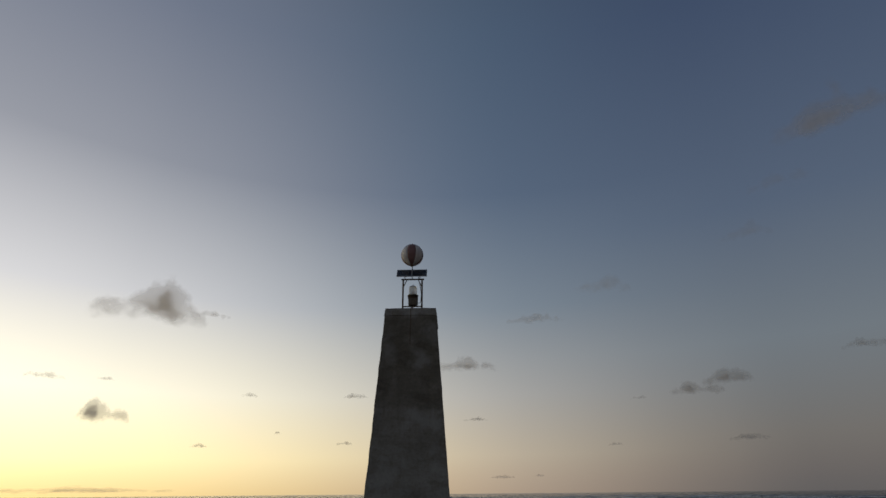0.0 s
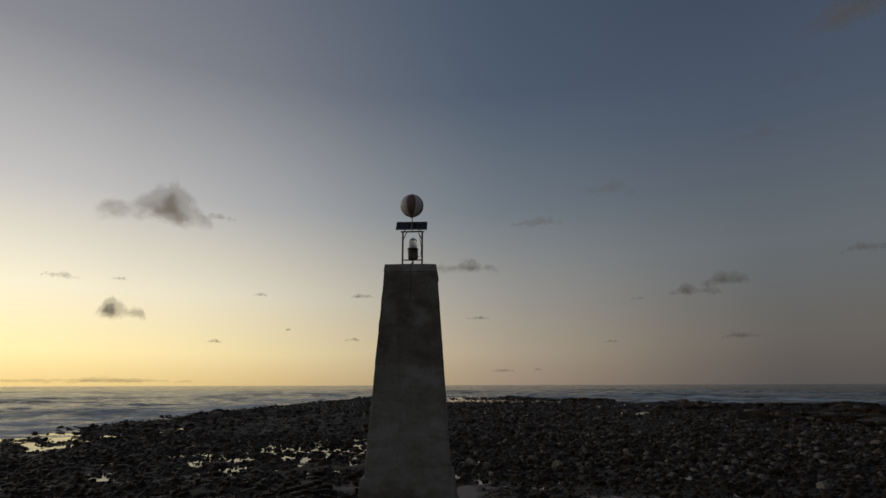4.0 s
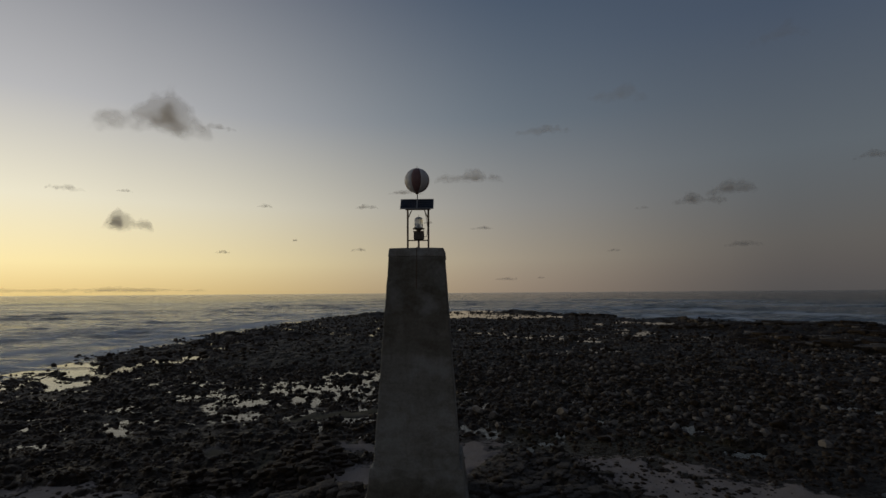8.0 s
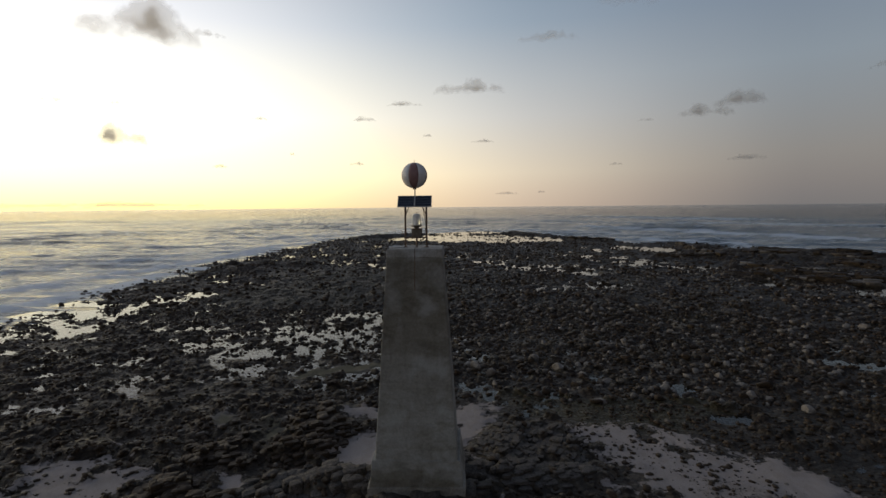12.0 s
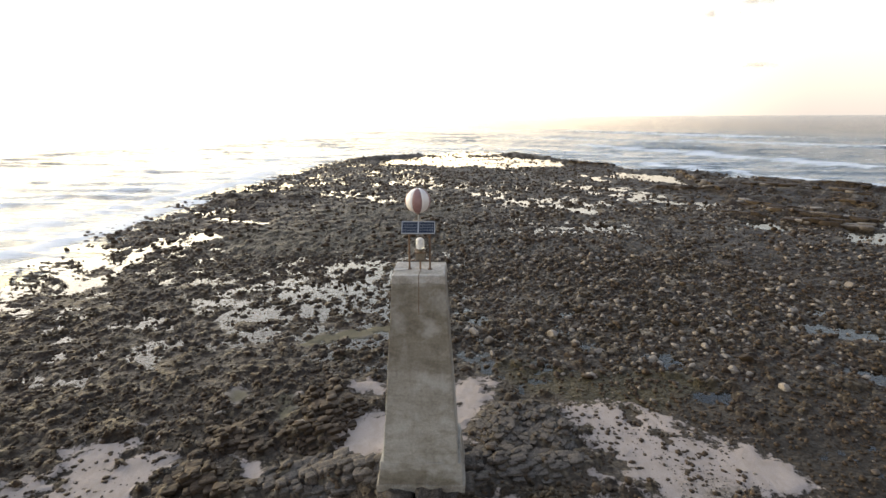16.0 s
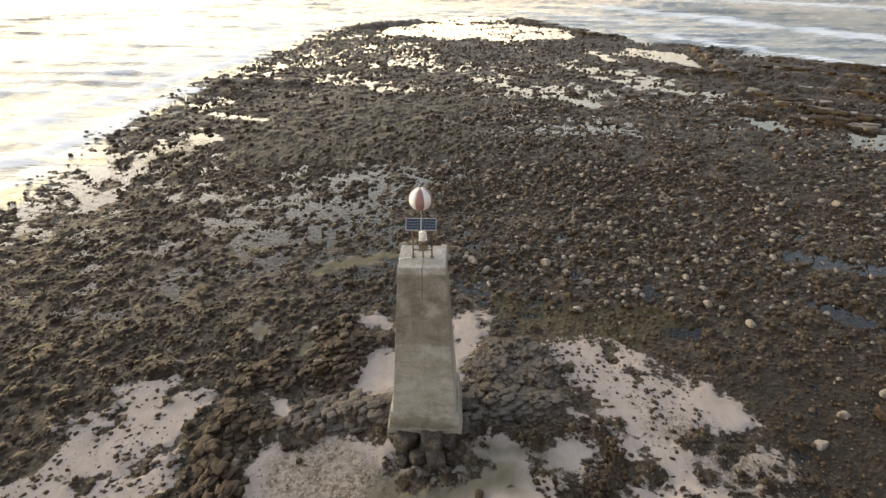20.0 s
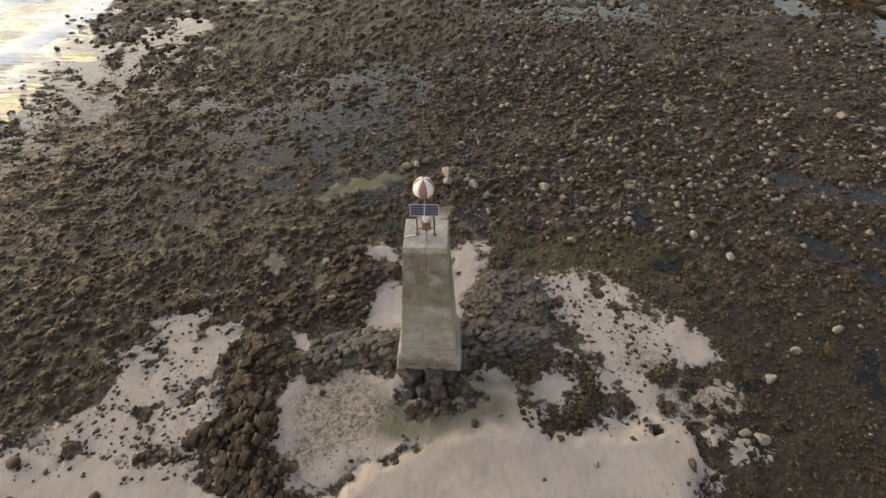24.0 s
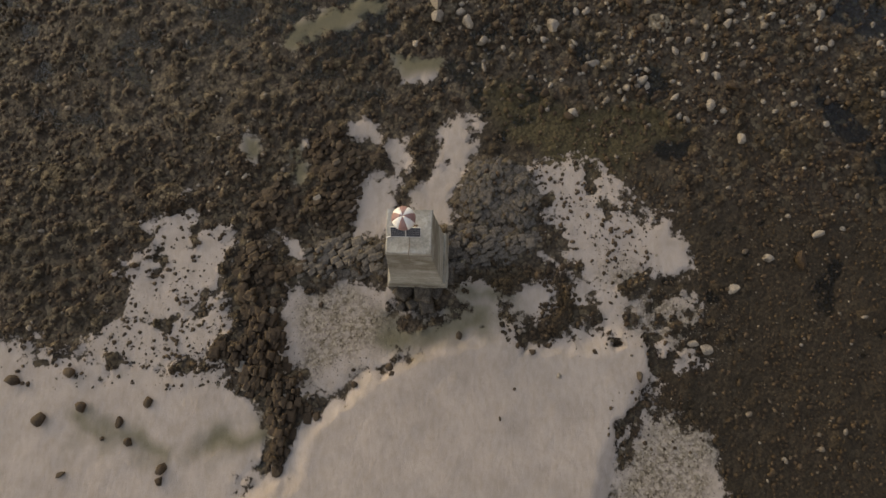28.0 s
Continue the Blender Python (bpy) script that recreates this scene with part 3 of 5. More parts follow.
RIDGES = LEDGES + [(46, 119, 60, 107, 0.9), (50, 90, 64, 82, 1.6), (62, 88, 82, 74, 1.4), (56, 76, 78, 66, 1.3), (46, 70, 60, 62, 1.0), (-26, 148, -12, 164, 2.0), (18, 168, 30, 150, 1.6), (-36, 72, -24, 70, 1.6), (-34, 64, -28, 62, 1.2),
          (48, 114, 60, 105, 1.2), (33, 136, 42, 121, 1.2), (44, 66, 56, 56, 0.8), (52, 83, 66, 68, 1.2), (40, 84, 50, 76, 0.7)]


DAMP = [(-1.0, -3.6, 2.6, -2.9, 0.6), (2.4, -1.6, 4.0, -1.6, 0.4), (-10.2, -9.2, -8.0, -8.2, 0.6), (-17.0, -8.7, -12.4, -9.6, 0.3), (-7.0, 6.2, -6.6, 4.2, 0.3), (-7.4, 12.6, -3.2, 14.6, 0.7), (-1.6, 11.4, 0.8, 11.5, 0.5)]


def inside(x, y, outline):
    """Metres inside a closed outline (minus: outside it)."""
    best, within = np.full(np.shape(x), 1e9), np.zeros(np.shape(x), bool)
    for (x1, y1), (x2, y2) in zip(outline, outline[1:] + outline[:1]):
        best = np.minimum(best, -capsule(x, y, x1, y1, x2, y2, 0.0))
        within ^= ((y1 > y) != (y2 > y)) & (x < (x2 - x1) * (y - y1) / (y2 - y1 + 1e-12) + x1)
    return np.where(within, best, -best)


def patches(x, y, outlines, far=-50.0):
    """The same for many outlines, worked out only near them."""
    x, y = np.asarray(x, float), np.asarray(y, float)
    best = np.full(x.shape, far)
    near = (np.abs(x) < 45) & (y > -45) & (y < 24)
    if near.any():
        xs, ys, part_best = x[near], y[near], best[near]
        for outline in outlines:
            part_best = np.maximum(part_best, inside(xs, ys, outline))
        best[near] = part_best
    return best


def coast_distance(x, y):
    """Metres inside the shoreline (minus: out at sea)."""
    return inside(x, y, COAST)


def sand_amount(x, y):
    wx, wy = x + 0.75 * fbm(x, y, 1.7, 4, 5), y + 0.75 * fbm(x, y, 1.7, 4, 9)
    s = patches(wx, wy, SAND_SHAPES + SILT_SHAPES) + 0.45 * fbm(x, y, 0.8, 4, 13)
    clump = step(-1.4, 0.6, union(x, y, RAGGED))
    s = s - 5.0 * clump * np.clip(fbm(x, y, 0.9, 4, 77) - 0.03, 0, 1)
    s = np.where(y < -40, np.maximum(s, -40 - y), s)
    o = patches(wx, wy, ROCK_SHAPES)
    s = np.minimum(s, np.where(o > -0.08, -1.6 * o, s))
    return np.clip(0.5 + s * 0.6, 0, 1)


def fine_zone(x, y):
    """Where small gravel and weed lie instead of stones."""
    return np.maximum(step(10.5, 13, x + 1.5 * fbm(x, y, 4, 2, 73)) * step(6, 1, y), 0.8 * step(-0.6, 0.8, union(x, y, [(4.0, 7.6, 12.5, 6.6, 1.7), (11.6, 5.0, 13.0, 4.2, 0.8)])))


def ground_height(x, y):
    d = coast_distance(x + 3.0 * fbm(x, y, 14, 3, 21), y + 3.0 * fbm(x, y, 14, 3, 23))
    n1, n2, n3 = fbm(x, y, 9, 3, 1), fbm(x, y, 1.5, 4, 2), fbm(x, y, 0.5, 2, 3)
    left = step(14, -10, x) * step(6, 16, y) * step(44, 30, y)
    wet = step(-3, 2.5, union(x + 2.5 * n1, y + 2.5 * n2, PUDDLES)) * step(12, 18, y + 0 * x)
    mat = step(-3, 3, union(x + 3 * n1, y, CARPET))
    far = step(34, 48, y)
    reef = 0.13 - 0.075 * left + 0.10 * n1 + (0.085 + 0.05 * left) * n2 + 0.05 * n3 - 0.02 * far + 0.10 * far * fbm(x, 1.6 * y, 5, 3, 83) - 0.085 * wet * (0.6 + 0.4 * far) + 0.07 * mat
    wild = 1.2 + 4.5 * step(80, 115, y)
    wx, wy = x + wild * fbm(x, y, 3 + 0 * x, 3, 31) + 1.5 * (wild - 1.2) * fbm(x, y, 12, 2, 33), y + wild * fbm(x, y, 3, 3, 37)
    pool = step(-0.5, 0.8, union(wx, wy, POOLS))
    reef = reef - pool * 0.15
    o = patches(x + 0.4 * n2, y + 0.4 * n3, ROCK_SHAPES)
    crack = np.abs(fbm(x, y, 0.9, 2, 41))
    reef = reef + step(-0.4, 0.7, o) * (0.22 + 0.22 * n2 + 0.30 * np.minimum(crack, 0.3))
    n4 = fbm(x, y, 7, 3, 81)
    wob = 0.15 * n3
    c1, t1 = cobbles(x + wob, y, 0.62, 91, np.clip(0.62 + 0.5 * n4, 0.2, 0.95) - 0.62 * fine_zone(x, y))
    c2, t2 = cobbles(x, y + wob, 1.7, 97, np.clip(0.06 + 0.2 * n1, 0.0, 0.3) + 0.6 * far - 0.1 * mat)
    reef = reef - 0.05 + np.maximum(0.17 * c1 * step(75, 45, y) , 0.20 * c2)
    tone = np.where(0.20 * c2 > 0.17 * c1, t2, t1)
    basin = pool * np.maximum(np.maximum(step(30, 45, y), step(2, -4, x) * 0.9), 0.55 * step(9, 12, x) * (0.6 + 0.8 * np.clip(0.5 + fbm(x, y, 2.2, 3, 87), 0, 1)))
    reef = reef * (1 - basin) + (-0.13 + 0.12 * n2 + 0.24 * step(80, 115, y) * fbm(x, 1.5 * y, 7, 4, 85)) * basin
    ridge = step(-1.5, 1.2, union(x + 1.5 * n2, y + 1.5 * n1, RIDGES))
    reef = reef + ridge * (0.62 + 0.3 * n2)
    s = sand_amount(x, y)
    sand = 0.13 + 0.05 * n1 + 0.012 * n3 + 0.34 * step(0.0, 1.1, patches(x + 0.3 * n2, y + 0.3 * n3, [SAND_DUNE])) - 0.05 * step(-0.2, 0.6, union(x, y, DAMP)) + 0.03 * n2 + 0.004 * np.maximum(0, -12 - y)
    smooth = step(0.4, 0.75, s)
    z = reef * (1 - smooth) + sand * smooth
    mound = np.exp(-((x / 2.1) ** 2 + ((y - 0.2) / 2.0) ** 4))
    z = z + 0.75 * mound * (1 + 0.25 * n2)
    shelf = step(-16, 4, d)
    return z * shelf + (-1.3) * (1 - shelf) - 0.05 * step(14, 3, d) * shelf * (1 - smooth) * step(34, 20, x), s, d, tone * step(0.02, 0.2, c1 + c2), step(0.25, 0.02, c1 + c2)


def axis(parts):
    """Grid lines: (start, end, spacing) after one another."""
    out = []
    for a, b, h in parts:
        n = max(1, round(abs(b - a) / h))
        out += [a + (b - a) * k / n for k in range(n)]
    return np.array(out + [parts[-1][1]])


def sheet(name, xs, ys, zs, material, layers):
    """One grid of quads with point layers."""
    X, Y = np.meshgrid(xs, ys)
    ny, nx = X.shape
    co = np.stack([X, Y, zs], -1).reshape(-1, 3).astype(np.float32)
    k = np.arange(ny * nx).reshape(ny, nx)
    quads = np.stack([k[:-1, :-1], k[:-1, 1:], k[1:, 1:], k[1:, :-1]], -1).reshape(-1, 4).astype(np.int32)
    me = bpy.data.meshes.new(name)
    me.vertices.add(len(co))
    me.vertices.foreach_set("co", co.ravel())
    me.loops.add(quads.size)
    me.loops.foreach_set("vertex_index", quads.ravel())
    me.polygons.add(len(quads))
    me.polygons.foreach_set("loop_start", np.arange(0, quads.size, 4, dtype=np.int32))
    me.polygons.foreach_set("use_smooth", np.ones(len(quads), bool))
    for key, values in layers.items():
        me.attributes.new(key, "FLOAT", "POINT").data.foreach_set("value", np.ascontiguousarray(values, dtype=np.float32).ravel())
    me.materials.append(material)
    me.update()
    me.validate()
    return new(name, me)


# ---- ground, sea, pools ----
gx = axis([(-4600, -500, 400), (-500, -90, 40), (-90, -46, 4), (-46, -24, 0.5), (-24, 26, 0.14), (26, 90, 0.6), (90, 180, 6), (180, 500, 40), (500, 4600, 400)])
gy = axis([(-4600, -400, 400), (-400, -60, 30), (-60, -16, 2), (-16, 32, 0.14), (32, 90, 0.4), (90, 205, 0.8), (205, 260, 6)])
GX, GY = np.meshgrid(gx, gy)
gz, gs, gd, gtone, gsilt = ground_height(GX, GY)
right_side = step(-6, 10, GX) * step(5, 14, GY)
gridge = step(-1.2, 1.0, union(GX + 1.5 * fbm(GX, GY, 1.5, 4, 2), GY, RIDGES))
gtone = np.clip(np.maximum(gtone, 0.62 * gridge) * (0.74 + 0.30 * right_side) - 0.42 * step(0, -12, GX) - 0.25 * step(13, 20, GX) * step(14, 6, GY), 0, 1)
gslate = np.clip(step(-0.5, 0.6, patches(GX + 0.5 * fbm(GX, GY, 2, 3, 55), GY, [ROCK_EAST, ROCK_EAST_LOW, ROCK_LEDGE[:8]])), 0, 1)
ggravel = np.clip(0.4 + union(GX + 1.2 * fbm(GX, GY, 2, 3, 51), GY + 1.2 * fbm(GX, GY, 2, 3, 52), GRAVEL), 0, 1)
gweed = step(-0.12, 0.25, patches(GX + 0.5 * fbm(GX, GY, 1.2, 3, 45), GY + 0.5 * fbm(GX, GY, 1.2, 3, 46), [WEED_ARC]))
gcarpet = 0.7 * step(-2.5, 3, union(GX + 3 * fbm(GX, GY, 9, 3, 1), GY + 1.5 * fbm(GX, GY, 2, 3, 19), CARPET))
gmat = 0.7 * gcarpet
gwet = step(0.05, -0.04, gz)
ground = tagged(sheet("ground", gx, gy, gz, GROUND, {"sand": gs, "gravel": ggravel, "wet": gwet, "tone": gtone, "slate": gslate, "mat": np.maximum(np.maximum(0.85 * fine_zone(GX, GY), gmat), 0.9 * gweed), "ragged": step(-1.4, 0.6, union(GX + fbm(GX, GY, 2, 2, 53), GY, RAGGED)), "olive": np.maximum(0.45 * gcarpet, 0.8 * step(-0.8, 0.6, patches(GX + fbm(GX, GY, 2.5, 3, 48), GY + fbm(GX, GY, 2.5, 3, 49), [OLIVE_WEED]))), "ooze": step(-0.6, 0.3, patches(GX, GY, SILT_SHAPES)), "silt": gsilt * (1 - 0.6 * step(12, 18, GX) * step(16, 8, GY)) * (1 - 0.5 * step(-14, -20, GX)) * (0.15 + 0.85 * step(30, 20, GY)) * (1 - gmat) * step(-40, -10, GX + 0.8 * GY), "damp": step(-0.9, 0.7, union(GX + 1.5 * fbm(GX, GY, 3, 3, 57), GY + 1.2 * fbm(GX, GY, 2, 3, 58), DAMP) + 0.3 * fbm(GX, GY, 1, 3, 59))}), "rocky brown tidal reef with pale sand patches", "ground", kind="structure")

# swell, surf and foam out at sea
wx_ = axis([(-4800, -600, 300), (-600, -160, 20), (-160, -110, 2.0), (-110, 160, 1.1), (160, 240, 2.0), (240, 700, 20), (700, 4800, 300)])
wy_ = axis([(-4800, -300, 300), (-300, -20, 12), (-20, 20, 2), (20, 210, 0.55), (210, 420, 1.6), (420, 640, 4), (620, 1000, 20), (1000, 4900, 200)])
WX, WY = np.meshgrid(wx_, wy_)
wd = -coast_distance(WX + 5 * fbm(WX, WY, 16, 3, 21), WY + 5 * fbm(WX, WY, 16, 3, 23)) + 2.5 * fbm(WX, WY, 7, 2, 66)
bend = WX * 0.10 + 14 * fbm(WX, WY, 60, 3, 61)
phase = (WY + bend) / 12.0 * 2 * np.pi
gone = step(-7, 6, wd)
lull = np.clip(0.6 + 0.8 * fbm(WX, WY, 45, 2, 62), 0.1, 1.2)
crest = np.clip(np.sin(phase), 0, 1) ** 4
near_sea = step(900, 300, WY) * step(-500, -300, WY)
short = np.clip(1.0 - 2.4 * np.abs(fbm(WX * 0.38, WY + bend, 9, 3, 69)), 0, 1) ** 2
crest = crest * (0.25 + 0.75 * step(-0.25, 0.45, fbm(WX * 0.5, WY, 16, 3, 70)))
# breakers: lines of surf on the plan, with their half width and strength
BREAKERS = [(58, 222, 80, 180, 7, 0.60), (80, 180, 87, 156, 7, 0.60), (87, 156, 107, 120, 6, 0.60), (107, 120, 150, 90, 6, 0.55), (52, 131, 64, 106, 2.0, 0.5), (64, 106, 80, 84, 2.0, 0.5), (80, 84, 100, 62, 2.0, 0.45),
            (78, 470, 168, 315, 26, 0.55), (120, 260, 190, 190, 14, 0.45), (40, 300, 110, 250, 12, 0.35), (22, 200, 52, 160, 4, 0.4), (-36.5, 74, -42, 48, 1.6, 0.5), (-42, 48, -45, 34, 1.6, 0.5), (-38, 130, -48, 64, 2.0, 0.35), (-48, 64, -54, 44, 2.0, 0.35),
            (-56, 88, -70, 60, 2.2, 0.25), (-70, 120, -92, 84, 2.4, 0.2), (-20, 200, 10, 206, 3, 0.4)]
bx, by = WX + 5 * fbm(WX, WY, 22, 3, 64), WY + 5 * fbm(WX, WY, 22, 3, 65)
surf = np.zeros(WX.shape)
for x1, y1, x2, y2, half, strong in BREAKERS:
    surf = np.maximum(surf, strong * np.exp(-(np.minimum(0, capsule(bx, by, x1, y1, x2, y2, 0.0)) / half) ** 2))
slant = WY + 0.22 * WX
chop_z = 0.06 * (1 - 2 * np.abs(fbm(WX * 0.30, slant, 3.4, 3, 88))) + 0.09 * fbm(WX * 0.45, slant, 1.5, 2, 89)
wz = gone * near_sea * (0.54 * lull * crest + 0.28 * short - 0.18 + 0.10 * fbm(WX * 0.6, WY, 3.6, 3, 63) + chop_z)
left_side = step(30, -30, WX)
foam = (0.16 * step(60, 6, wd) + 0.27 * step(260, 60, wd) * left_side + 0.22 * np.exp(-((wd - 1) / 4.0) ** 2)) * gone + 0.16 * crest * lull * step(130, 40, wd)
foam = foam + 0.95 * surf + 0.22 * step(10, 60, WX) * step(300, 180, WX) * step(420, 300, WY) * step(90, 130, WY)
wz = wz + 0.5 * surf * near_sea * gone
shallow = np.clip(0.05 + 0.20 * step(500, 150, wd) + 0.8 * step(70, 4, wd) - 0.3 * crest, 0, 1) * (0.62 - 0.05 * left_side) + 0.5 * step(10, 60, WX) * step(380, 120, wd) * (0.7 + 0.5 * fbm(WX, WY, 30, 3, 68))
sea = tagged(sheet("sea", wx_, wy_, wz + 0.012 - 0.2 * step(-3, -7, wd), WATER, {"foam": foam, "shallow": np.clip(shallow, 0, 1), "chop": 0.12 + 0.10 * step(20, 90, wd) + 0.30 * step(120, 500, wd)}), "grey sea with low swell and white foam", "sea", kind="structure")

px_ = axis([(-44, 84, 2)])
py_ = axis([(-12, 190, 2)])
PX, PY = np.meshgrid(px_, py_)
pools = tagged(sheet("tide_pool_water", px_, py_, -0.7 * step(0, 6, -coast_distance(PX, PY)), POOL, {}), "still shallow water in the reef's hollows", "tide pool", kind="structure")
pools.visible_shadow = False

# ---- mesh helpers ----


def thing(name, label, category, at=(0, 0, 0), group="", kind=""):
    ob = new(name)
    ob.location = at
    return tagged(ob, label, category, group, kind)


def part(name, bm, material, parent, label="", smooth=False):
    me = bpy.data.meshes.new(name)
    bm.normal_update()
    bm.to_mesh(me)
    bm.free()
    me.materials.append(material)
    if smooth:
        me.polygons.foreach_set("use_smooth", np.ones(len(me.polygons), bool))
    ob = new(name, me)
    ob.parent = parent
    return tagged(ob, label)


def frustum(bm, low, high, z0, z1, cuts=1, bevel=0.0):
    """A four-sided block between two rectangles (x0, x1, y0, y1)."""
    rings = []
    for k in range(cuts + 1):
        u = k / cuts
        x0, x1, y0, y1 = [a + (b - a) * u for a, b in zip(low, high)]
        z = z0 + (z1 - z0) * u
        rings.append([bm.verts.new(v) for v in ((x0, y0, z), (x1, y0, z), (x1, y1, z), (x0, y1, z))])
    for a, b in zip(rings, rings[1:]):
        for i in range(4):
            bm.faces.new((a[i], a[(i + 1) % 4], b[(i + 1) % 4], b[i]))
    bm.faces.new(rings[0][::-1])
    bm.faces.new(rings[-1])
    if bevel:
        bmesh.ops.bevel(bm, geom=list(bm.edges), offset=bevel, segments=2, profile=0.6, affect="EDGES")
    return bm


def box(size, m=None, bevel=0.004):
    bm = bmesh.new()
    bmesh.ops.create_cube(bm, size=1, matrix=Matrix.Diagonal((*size, 1)))
    if bevel:
        bmesh.ops.bevel(bm, geom=list(bm.edges), offset=bevel, segments=2, profile=0.6, affect="EDGES")
    if m is not None:
        bm.transform(m)
    return bm


def rod(a, b, r, sides=10, r2=None):
    a, b = Vector(a), Vector(b)
    bm = bmesh.new()
    bmesh.ops.create_cone(bm, cap_ends=True, segments=sides, radius1=r, radius2=r if r2 is None else r2, depth=(b - a).length)
    bm.transform(Matrix.Translation((a + b) / 2) @ (b - a).to_track_quat("Z", "Y").to_matrix().to_4x4())
    return bm


def lathe(profile, sides=32):
    bm = bmesh.new()
    rings = [[bm.verts.new((r * math.cos(2 * math.pi * k / sides), r * math.sin(2 * math.pi * k / sides), z)) for k in range(sides)] for r, z in profile]
    for a, b in zip(rings, rings[1:]):
        for k in range(sides):
            bm.faces.new((a[k], a[(k + 1) % sides], b[(k + 1) % sides], b[k]))
    bm.faces.new(rings[0][::-1])
    bm.faces.new(rings[-1])
    return bm


def roughen(bm, amount, scale, seed=0):
    for v in bm.verts:
        n = noise.noise_vector(Vector(v.co) * scale + Vector((seed * 7.3, seed, -seed)))
        v.co += n * amount


# ---- beacon tower ----
BASE_Z, TOP_Z = 1.0, 8.25
tower = thing("beacon_tower", "tapered weathered grey concrete beacon tower on dark rocks", "tower", (0, 0, BASE_Z))
H = TOP_Z - BASE_Z


def dense_block(low, high, z0, z1, cuts, side_cuts, wobble, seed):
    bm = frustum(bmesh.new(), low, high, z0, z1, 1)
    bmesh.ops.bevel(bm, geom=list(bm.edges), offset=0.035, segments=2, profile=0.6, affect="EDGES")
    bmesh.ops.subdivide_edges(bm, edges=[e for e in bm.edges if e.calc_length() > 0.5], cuts=cuts, use_grid_fill=True)
    roughen(bm, wobble, 2.3, seed)
    return bm


part("shaft", dense_block((-1.31, 1.31, -1.18, 1.30), (-0.845, 0.845, -0.845, 0.845), 0.0, H - 0.26, 24, 8, 0.018, 1), CONCRETE, tower)
part("cap", dense_block((-0.868, 0.868, -0.868, 0.868), (-0.835, 0.835, -0.835, 0.835), H - 0.27, H, 12, 8, 0.022, 2), CAP_CONCRETE, tower, "salt-stained concrete cap")
part("plinth", dense_block((-1.46, 1.46, -1.21, 1.44), (-1.34, 1.34, -1.15, 1.33), -0.12, 0.85, 14, 8, 0.03, 3), CONCRETE, tower, "crumbling concrete plinth")

part("footing_ledge", dense_block((-1.50, 1.50, -1.27, 1.48), (-1.48, 1.48, -1.25, 1.46), -0.22, 0.03, 14, 8, 0.05, 4), CAP_CONCRETE, tower, "crumbling salt-white ledge")

# ---- lantern frame, panels, ball ----
stand = thing("lantern_stand", "rusty steel frame standing on the tower's cap", "stand", (0.0, -0.07, TOP_Z))
for sx in (-0.33, 0.33):
    part("post", rod((sx, 0, 0), (sx, 0, 1.285), 0.03, 8), STEEL, stand)
    part("foot_plate", box((0.14, 0.14, 0.02), Matrix.Translation((sx, 0, 0.01))), STEEL, stand)
    part("brace", rod((sx, 0, 0.985), (sx * 0.62, 0, 1.265), 0.016, 6), STEEL, stand)
part("crossbar", box((0.62, 0.04, 0.035), Matrix.Translation((0, 0, 0.30))), STEEL, stand)
part("top_bar", box((0.80, 0.05, 0.04), Matrix.Translation((0, 0, 1.295))), STEEL, stand)
for sx in (-0.26, 0.26):
    part("bracket", rod((sx, 0.0, 1.30), (sx - 0.01, -0.255, 1.417), 0.016, 6), STEEL, stand)
part("mast", rod((-0.02, 0.0, 1.265), (-0.02, 0.0, 1.94), 0.018, 8), GREY_STEEL, stand)

tilt = Matrix.Translation((-0.01, -0.34, TOP_Z + 1.425)) @ pose(0, 0, 0, 52, 0, 0)
for sx in (-0.262, 0.262):
    panel = thing("solar_panel", "dark blue solar panel with a pale metal frame", "solar panel", (0, 0, 0), "solar panels on the beacon")
    panel.matrix_world = tilt @ Matrix.Translation((sx, 0, 0))
    part("backing", box((0.50, 0.40, 0.02)), BACK_SHEET, panel, "grey backing sheet")
    for y in (-0.205, 0.205):
        part("frame_bar", box((0.52, 0.02, 0.035), Matrix.Translation((0, y, 0))), FRAME, panel)
    for x in (-0.25, 0.25):
        part("frame_bar", box((0.02, 0.39, 0.034), Matrix.Translation((x, 0, 0))), FRAME, panel)
    for i in range(9):
        for j in range(4):
            part("cell", box((0.046, 0.083, 0.004), Matrix.Translation((-0.212 + 0.053 * i, -0.144 + 0.096 * j, 0.0125)), 0.0), CELL, panel)

ball = thing("day_mark_ball", "round day mark ball in faded red and white segments", "ball", (-0.03, -0.06, TOP_Z + 2.23))
R = 0.40
for k in range(8):
    bm = bmesh.new()
    grid = []
    for i in range(13):
        phi = math.pi * i / 12
        grid.append([bm.verts.new((R * math.sin(phi) * math.cos(a), R * math.sin(phi) * math.sin(a), R * math.cos(phi))) for a in [radians(-90 - 22.5 + 45 * k + 45 * j / 5) for j in range(6)]])
    for a, b in zip(grid, grid[1:]):
        for j in range(5):
            bm.faces.new((a[j], b[j], b[j + 1], a[j + 1]))
    bmesh.ops.remove_doubles(bm, verts=list(bm.verts), dist=0.0005)
    bmesh.ops.solidify(bm, geom=list(bm.faces), thickness=0.01)
    part("segment", bm, RED if k % 2 == 0 else WHITE, ball, "faded red segment" if k % 2 == 0 else "white segment", True)
part("spike", rod((0, 0, R - 0.01), (0, 0, R + 0.07), 0.008, 6), STEEL, ball)
part("collar", lathe([(0.05, -R - 0.03), (0.06, -R - 0.01), (0.055, -R + 0.012)], 12), STEEL, ball)

